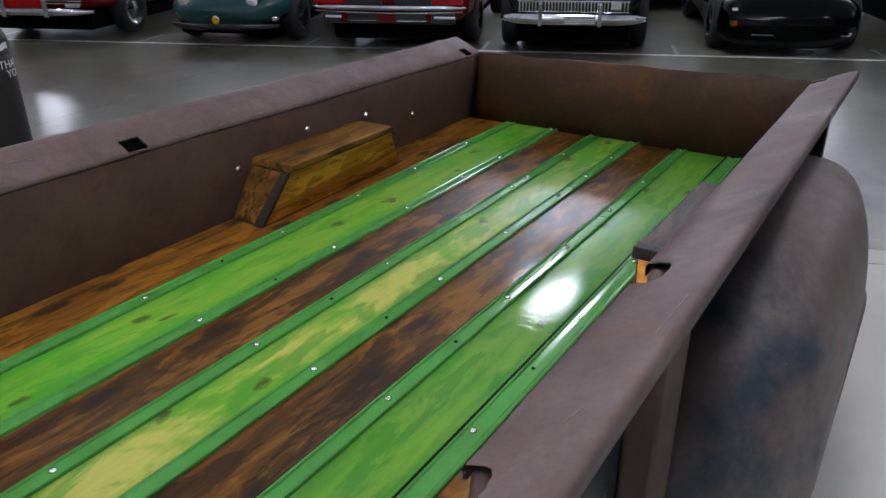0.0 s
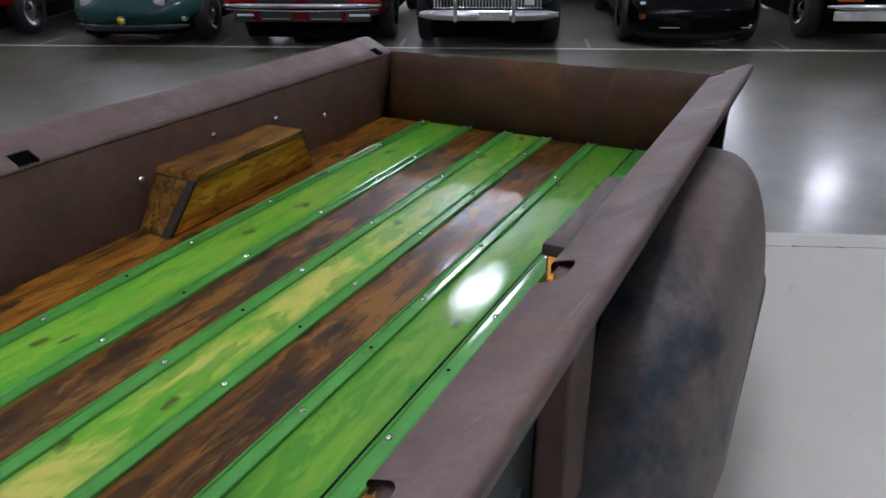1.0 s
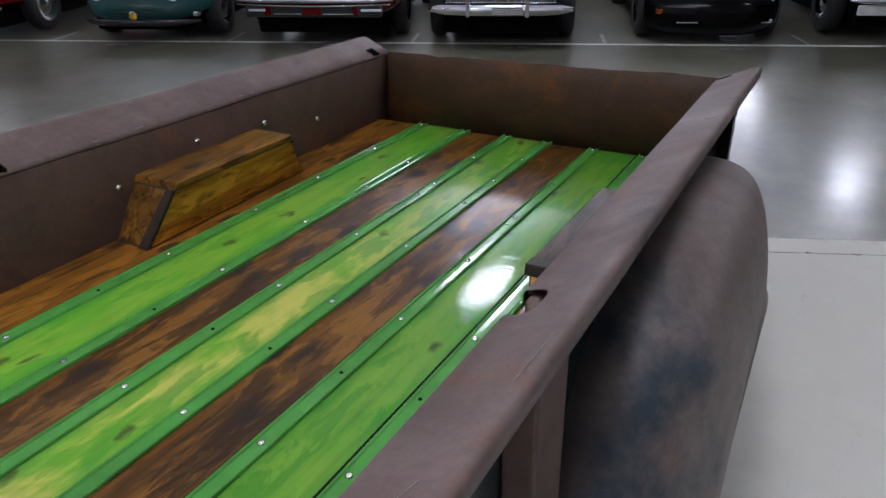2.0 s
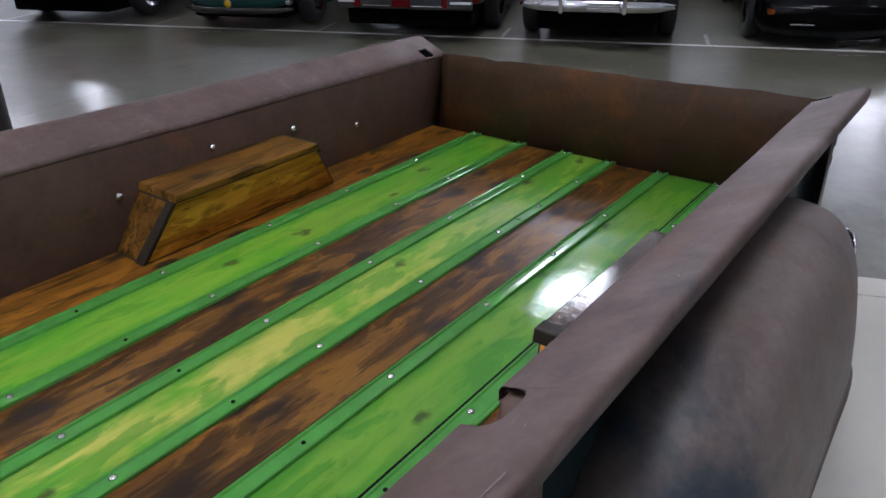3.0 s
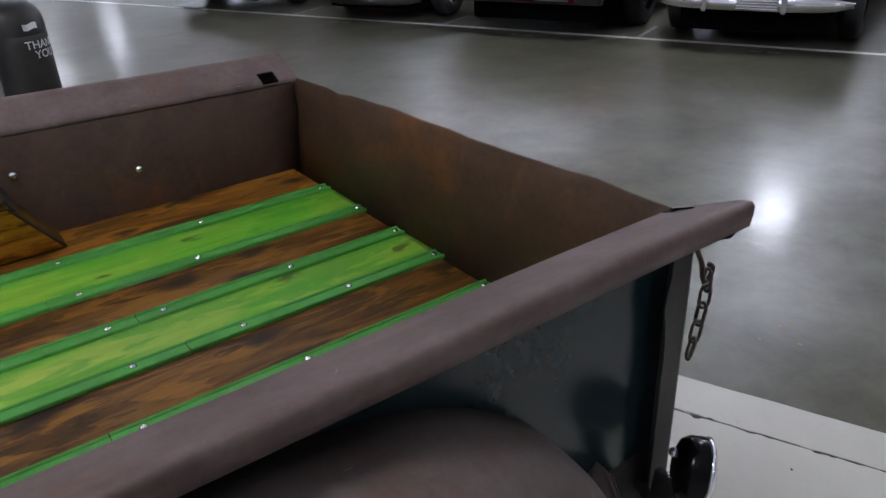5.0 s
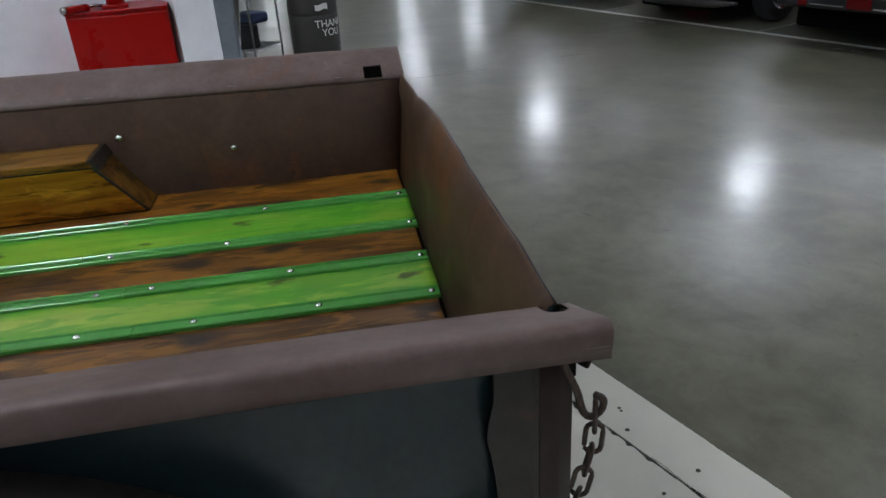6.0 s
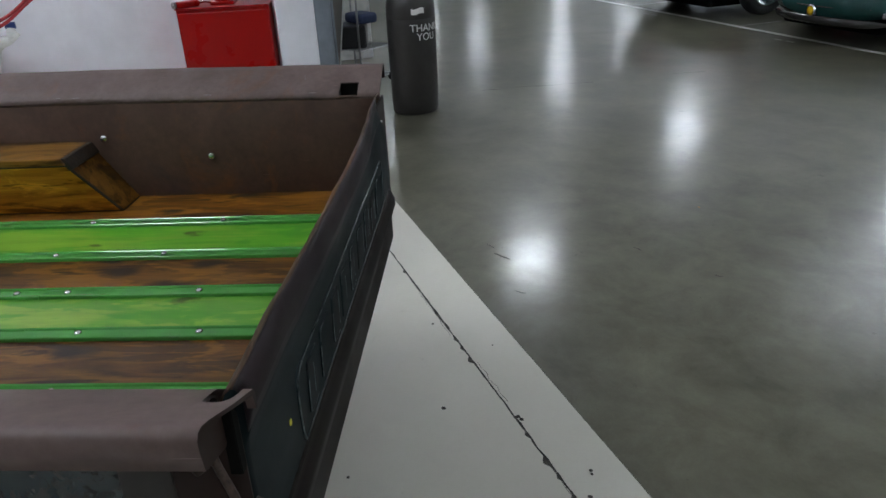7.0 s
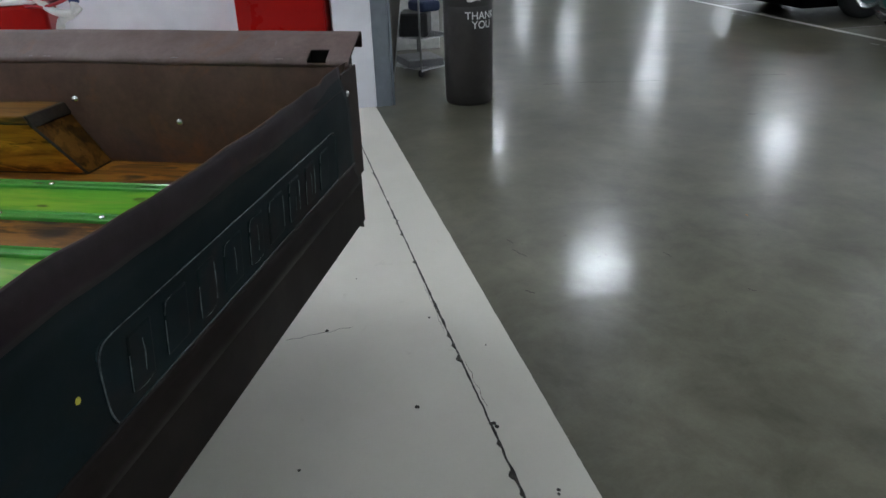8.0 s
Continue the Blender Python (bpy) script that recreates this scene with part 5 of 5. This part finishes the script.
def add_wheel(car, x, y, r, width, tyre_mat, rim_mat, hub_r, side):
    w = part("wheel", moved(lathe([(hub_r, -width / 2), (r * 0.86, -width / 2), (r * 0.96, -width * 0.42), (r, -width * 0.25), (r, width * 0.25), (r * 0.96, width * 0.42), (r * 0.86, width / 2), (hub_r, width / 2)], 32, "X"),
                            Matrix.Translation((x, y, r + 0.002))), tyre_mat, car, "black tyre with a bright wheel", True)
    part("rim", moved(lathe([(0.0, side * (width / 2 - 0.02)), (hub_r * 0.25, side * (width / 2 - 0.012)), (hub_r * 0.35, side * (width / 2 - 0.03)), (hub_r * 0.75, side * (width / 2 - 0.035)),
                             (hub_r * 0.9, side * (width / 2 - 0.005)), (hub_r * 1.02, side * (width / 2)), (hub_r * 1.02, -side * width / 2)], 28, "X"), Matrix.Translation((x, y, r + 0.002))), rim_mat, w, "bright wheel disc", True)


def car_body(car, ctrl, cabin, paint, wheels, r, hub, rim_mat, p=3.0):
    rows = stations(ctrl)
    part("body", skin([ring_of(y, hw, z0, z1, p) for y, hw, z0, z1 in rows]), paint, car, "", True)
    rows = stations(cabin, 20)
    part("cabin_glass", skin([ring_of(y, hw, z0, z1, 3.5) for y, hw, z0, z1 in rows]), DARK_GLASS, car, "dark window glass", True)
    top = [(y, hw * 0.97, z1 - 0.07, z1 + 0.012) for y, hw, z0, z1 in rows[5:16]]
    part("roof", skin([ring_of(y, hw, z0, z1, 3.0) for y, hw, z0, z1 in top]), paint, car, "", True)
    for y in wheels:
        for s in (-1, 1):
            hw = max(c[1] for c in ctrl)
            add_wheel(car, s * (hw - 0.085), y, r, 0.19, RUBBER, rim_mat, hub, s)
    # underbody, near black to paint in the shadow beneath the car
    part("underbody", soften(block(-max(c[1] for c in ctrl) + 0.2, max(c[1] for c in ctrl) - 0.2, ctrl[0][0] + 0.22, ctrl[-1][0] - 0.2, 0.13, r * 1.3), 0.03), UNDERBODY, car)


def bumper(car, y, hw, z0, z1, mat, label, bow=0.10, depth=0.05):
    rings = []
    n = 24
    for k in range(n + 1):
        s = -1 + 2 * k / n
        yy = y + bow * abs(s) ** 2.6
        zc, hz = (z0 + z1) / 2, (z1 - z0) / 2
        e = max(0.35, (1 - abs(s) ** 10))
        ring = []
        for j in range(12):
            a = 2 * math.pi * j / 12
            ring.append((hw * s, yy + depth * 0.5 * math.cos(a) * e, zc + hz * e * math.copysign(abs(math.sin(a)) ** 0.7, math.sin(a))))
        rings.append(ring)
    return part("bumper", skin(rings), mat, car, label, True)


def round_lamp(car, name, x, y, z, r, lens, label, rim=CHROME):
    l = part(name, moved(lathe([(0.0, -0.02), (r * 0.5, -0.017), (r * 0.9, -0.004), (r, 0.03)], 20, "Y"), Matrix.Translation((x, y, z))), lens, car, label, True)
    part("bezel", moved(lathe([(r * 0.98, -0.008), (r * 1.14, -0.004), (r * 1.16, 0.03), (r * 0.98, 0.05)], 20, "Y"), Matrix.Translation((x, y, z))), rim, l, "bright bezel", True)
    return l


def parked(name, u, v, label, turn=0.0):
    return thing(name, ROOM @ pose(u, v, 0, 0, 0, turn), label, "car", "parked cars")


# red sedan with a chrome front
car = parked("red_sedan", -7.38, 5.9, "red classic car with chrome bumper and red grille")
car_body(car, [(0.06, 0.74, 0.42, 0.74), (0.25, 0.87, 0.36, 0.86), (1.2, 0.92, 0.27, 0.93), (2.4, 0.93, 0.27, 0.95), (4.0, 0.92, 0.28, 0.95), (4.7, 0.86, 0.36, 0.90), (4.9, 0.72, 0.45, 0.80)],
         [(1.35, 0.62, 0.85, 0.95), (1.9, 0.70, 0.85, 1.36), (2.8, 0.70, 0.85, 1.42), (3.5, 0.68, 0.85, 1.30), (4.0, 0.6, 0.85, 0.95)], RED_GLOSS, (1.0, 3.8), 0.33, 0.22, DULL_CHROME, 4.0)
b = bumper(car, 0.02, 0.90, 0.345, 0.435, CHROME, "chrome front bumper")
for x in (-0.30, 0.32):
    part("bumper_guard", soften(block(x - 0.035, x + 0.035, -0.06, 0.04, 0.33, 0.56), 0.015, 3), CHROME, b, "chrome bumper guard")
part("grille", soften(block(-0.27, 0.29, 0.01, 0.08, 0.44, 0.62), 0.01), RED_LENS, car, "red lower grille insert")
for k in range(6):
    part("grille_bar", soften(block(-0.80, 0.80, 0.03, 0.055, 0.49 + 0.035 * k, 0.502 + 0.035 * k), 0.004), CHROME, car, "thin chrome grille bar")
for x in (-0.66, 0.66):
    round_lamp(car, "headlight", x, 0.05, 0.68, 0.085, WHITE_LENS, "round clear headlight")
    part("side_marker", soften(block(x - 0.09 + 0.02, x + 0.11, 0.0, 0.05, 0.455, 0.50), 0.006), WHITE_LENS, car, "clear parking lamp")

# teal rounded coupe
car = parked("teal_coupe", -4.72, 5.95, "teal rounded small coupe with a yellow fog lamp")
car_body(car, [(-0.02, 0.42, 0.30, 0.46), (0.05, 0.60, 0.24, 0.58), (0.25, 0.74, 0.19, 0.68), (0.7, 0.82, 0.17, 0.80), (1.5, 0.83, 0.17, 0.84), (3.0, 0.83, 0.18, 0.86), (3.7, 0.72, 0.22, 0.74), (3.95, 0.5, 0.32, 0.56)],
         [(1.0, 0.52, 0.72, 0.84), (1.6, 0.60, 0.72, 1.22), (2.3, 0.60, 0.72, 1.28), (3.1, 0.5, 0.7, 1.0), (3.6, 0.4, 0.6, 0.74)], TEAL_GLOSS, (0.80, 2.95), 0.31, 0.19, DULL_CHROME, 2.6)
bumper(car, -0.03, 0.74, 0.205, 0.285, GREY_GLOSS, "dull grey low front bumper", 0.22)
part("front_seam", tube([(-0.60, 0.07, 0.385), (-0.3, -0.012, 0.375), (0.0, -0.025, 0.372), (0.3, -0.012, 0.375), (0.6, 0.07, 0.385)], 0.006, 6), BLACK_SATIN, car, "dark body seam")
round_lamp(car, "fog_lamp", 0.0, -0.06, 0.330, 0.05, YELLOW_LENS, "yellow fog lamp")
for x in (-0.46, 0.46):
    round_lamp(car, "headlight", x, 0.055, 0.545, 0.08, WHITE_LENS, "round clear headlight")
part("turn_lamp", soften(block(0.66, 0.73, 0.14, 0.24, 0.30, 0.36), 0.015, 3), CHROME, car, "small chrome corner lamp")

# red coupe with black panels
car = parked("red_coupe", -2.46, 5.75, "red and black classic coupe with slim chrome bumper")
car_body(car, [(0.03, 0.86, 0.40, 0.78), (0.2, 0.93, 0.34, 0.88), (1.2, 0.95, 0.27, 0.92), (2.6, 0.95, 0.27, 0.94), (4.1, 0.94, 0.28, 0.92), (4.7, 0.88, 0.36, 0.84)],
         [(1.0, 0.64, 0.82, 0.92), (1.8, 0.70, 0.82, 1.28), (2.7, 0.70, 0.82, 1.33), (3.4, 0.66, 0.82, 1.0)], RED_GLOSS, (1.05, 3.75), 0.34, 0.2, DULL_CHROME, 5.0)
b = bumper(car, -0.03, 0.93, 0.500, 0.560, CHROME, "slim chrome bumper", 0.09)
part("bumper_lip", tube([(-0.90, 0.03, 0.485), (-0.4, -0.035, 0.476), (0.0, -0.045, 0.472), (0.4, -0.035, 0.476), (0.90, 0.03, 0.485)], 0.011, 8), DULL_CHROME, b, "bright lower lip", True)
for x0, x1, mat in ((-0.90, -0.52, RED_LENS), (-0.51, -0.07, BLACK_SATIN), (-0.06, 0.08, RED_GLOSS), (0.09, 0.53, BLACK_SATIN), (0.54, 0.90, RED_LENS)):
    part("rear_panel", soften(block(x0, x1, -0.002, 0.06, 0.568, 0.73), 0.006), mat, car, "red or black panel above the bumper")
part("valance", soften(block(-0.80, 0.80, -0.004, 0.10, 0.345, 0.472), 0.02, 3), BLACK_SATIN, car, "dark lower valance")
for x0, x1 in ((-0.76, -0.56), (0.56, 0.80)):
    part("reverse_lamp", soften(block(x0, x1, -0.02, 0.02, 0.412, 0.438), 0.008), WHITE_LENS, car, "clear lamp under the bumper")
for x0, x1 in ((-0.46, -0.14), (0.12, 0.47)):
    part("valance_trim", block(x0, x1, -0.014, 0.004, 0.378, 0.389), CHROME, car, "thin bright trim")
for x0, x1 in ((-0.58, -0.49), (0.46, 0.53), (-0.12, 0.1)):
    part("red_infill", soften(block(x0, x1, -0.012, 0.02, 0.365, 0.465), 0.006), RED_GLOSS, car, "red painted infill")
part("mud_flap", soften(block(-0.46, -0.12, 0.62, 0.64, 0.10, 0.38), 0.004), GREY_GLOSS, car, "grey plate below the valance")

# grey sedan with a toothed chrome grille
car = parked("grey_sedan", -0.31, 5.72, "dark grey classic sedan with toothed chrome grille")
car_body(car, [(0.10, 0.60, 0.46, 0.86), (0.35, 0.76, 0.40, 1.0), (1.2, 0.84, 0.33, 1.05), (2.4, 0.86, 0.33, 1.05), (4.0, 0.85, 0.34, 1.02), (4.8, 0.66, 0.42, 0.85)],
         [(1.4, 0.56, 0.95, 1.05), (2.0, 0.66, 0.95, 1.50), (2.9, 0.67, 0.95, 1.58), (3.8, 0.62, 0.95, 1.40), (4.4, 0.5, 0.9, 1.0)], GREY_GLOSS, (0.95, 3.85), 0.35, 0.2, DULL_CHROME, 3.6)
b = bumper(car, 0.0, 0.82, 0.370, 0.490, CHROME, "wide chrome front bumper", 0.12, 0.07)
for x in (-0.36, 0.30):
    part("bumper_guard", soften(block(x - 0.022, x + 0.022, -0.075, 0.02, 0.36, 0.62), 0.014, 3), CHROME, b, "upright chrome bumper guard")
part("blank_plate", soften(block(-0.09, 0.25, -0.055, -0.035, 0.385, 0.48), 0.004), CHROME, b, "bright ribbed plate on the bumper")
for k in range(4):
    part("plate_rib", soften(block(-0.085, 0.245, -0.066, -0.054, 0.391 + 0.023 * k, 0.403 + 0.023 * k), 0.004), CHROME, b, "polished rib")
for z0, z1, n in ((0.515, 0.615, 34),):
    part("grille_surround", soften(block(-0.62, 0.62, 0.04, 0.12, z0 - 0.012, z0), 0.004), CHROME, car, "chrome grille bar")
    part("grille_top", soften(block(-0.62, 0.62, 0.04, 0.12, z1, z1 + 0.015), 0.004), CHROME, car, "chrome grille bar")
    part("grille_back", block(-0.62, 0.62, 0.10, 0.13, z0, z1), BLACK_SATIN, car, "dark grille opening")
    tooth = None
    for k in range(n):
        x = -0.60 + 1.2 * k / (n - 1)
        m = Matrix.Translation((x, 0.06, 0))
        if tooth is None:
            tooth = part("grille_tooth", soften(block(-0.010, 0.010, -0.02, 0.03, z0, z1), 0.006, 2), CHROME, car, "chrome grille tooth")
            tooth.matrix_basis = m
        else:
            same_mesh("grille_tooth", tooth, m, car)
part("badge_plate", soften(block(0.42, 0.52, 0.0, 0.02, 0.545, 0.63), 0.004), WHITE_METAL, car, "pale small plate on the grille")
for x in (-0.64, 0.64):
    round_lamp(car, "headlight", x, 0.12, 0.78, 0.09, WHITE_LENS, "round clear headlight")

# low black custom car
car = parked("black_custom_car", 2.12, 6.12, "low black custom car with small chrome trims")
car_body(car, [(0.02, 0.66, 0.10, 0.52), (0.2, 0.76, 0.06, 0.66), (1.0, 0.79, 0.06, 0.80), (2.4, 0.80, 0.08, 0.88), (3.9, 0.79, 0.09, 0.85), (4.5, 0.66, 0.16, 0.7)],
         [(1.2, 0.54, 0.72, 0.84), (1.8, 0.60, 0.72, 1.20), (2.7, 0.60, 0.72, 1.25), (3.6, 0.52, 0.72, 0.9)], BLACK_GLOSS, (0.62, 3.3), 0.33, 0.2, DULL_CHROME, 3.4)
for x0, x1, z in ((-0.42, -0.18, 0.235), (0.52, 0.62, 0.24)):
    part("chrome_trim", soften(block(x0, x1, -0.002, 0.03, z, z + 0.014), 0.004), CHROME, car, "thin chrome trim")
part("side_trim", soften(block(0.60, 0.64, 0.0, 0.05, 0.245, 0.285), 0.008), CHROME, car, "small chrome tip")
part("side_lamp", soften(block(-0.66, -0.60, 0.02, 0.06, 0.50, 0.53), 0.006), WHITE_LENS, car, "small clear lamp")
part("amber_lamp", soften(block(-0.66, -0.58, 0.02, 0.05, 0.33, 0.40), 0.008), AMBER_LENS, car, "dull amber lamp")
part("tow_plate", soften(block(0.10, 0.30, 0.06, 0.10, 0.045, 0.075), 0.006), GREY_GLOSS, car, "grey plate under the nose")

# square-fronted truck with an orange lamp
car = parked("square_truck", 4.52, 6.2, "dark square-fronted truck with chrome bumper and orange lamps")
car_body(car, [(0.04, 0.86, 0.50, 0.98), (0.15, 0.92, 0.46, 1.02), (1.4, 0.93, 0.44, 1.05), (2.6, 0.93, 0.44, 1.06), (4.4, 0.93, 0.45, 1.05), (4.9, 0.92, 0.48, 1.04)],
         [(1.1, 0.72, 0.98, 1.06), (1.6, 0.78, 0.98, 1.70), (2.6, 0.78, 0.98, 1.76), (3.0, 0.76, 0.98, 1.10)], BLACK_GLOSS, (0.85, 3.8), 0.35, 0.19, CHROME, 6.0)
bumper(car, -0.02, 0.92, 0.435, 0.505, CHROME, "chrome front bumper", 0.05)
part("air_dam", soften(block(-0.82, 0.82, 0.0, 0.06, 0.315, 0.42), 0.01), WHITE_METAL, car, "pale lower panel")
for x in (-0.68, 0.68):
    part("turn_lamp", soften(block(x - 0.14, x + 0.14, -0.005, 0.05, 0.525, 0.60), 0.008), AMBER_LENS, car, "orange turn lamp")
    part("headlight", soften(block(x - 0.15, x + 0.15, 0.0, 0.05, 0.64, 0.80), 0.012), WHITE_LENS, car, "square clear headlight")

# dark car in the row behind
car = parked("dark_sedan", 1.0, 10.2, "dark sedan parked in the second row")
car_body(car, [(0.05, 0.76, 0.36, 0.74), (0.25, 0.87, 0.30, 0.86), (1.2, 0.90, 0.26, 0.93), (3.9, 0.90, 0.26, 0.92), (4.7, 0.76, 0.40, 0.85)],
         [(1.35, 0.62, 0.85, 0.93), (1.9, 0.68, 0.85, 1.34), (2.8, 0.68, 0.85, 1.40), (3.7, 0.6, 0.85, 0.95)], BLACK_GLOSS, (0.9, 3.7), 0.33, 0.21, DULL_CHROME, 4.0)
bumper(car, 0.0, 0.86, 0.36, 0.46, DULL_CHROME, "dull chrome bumper")
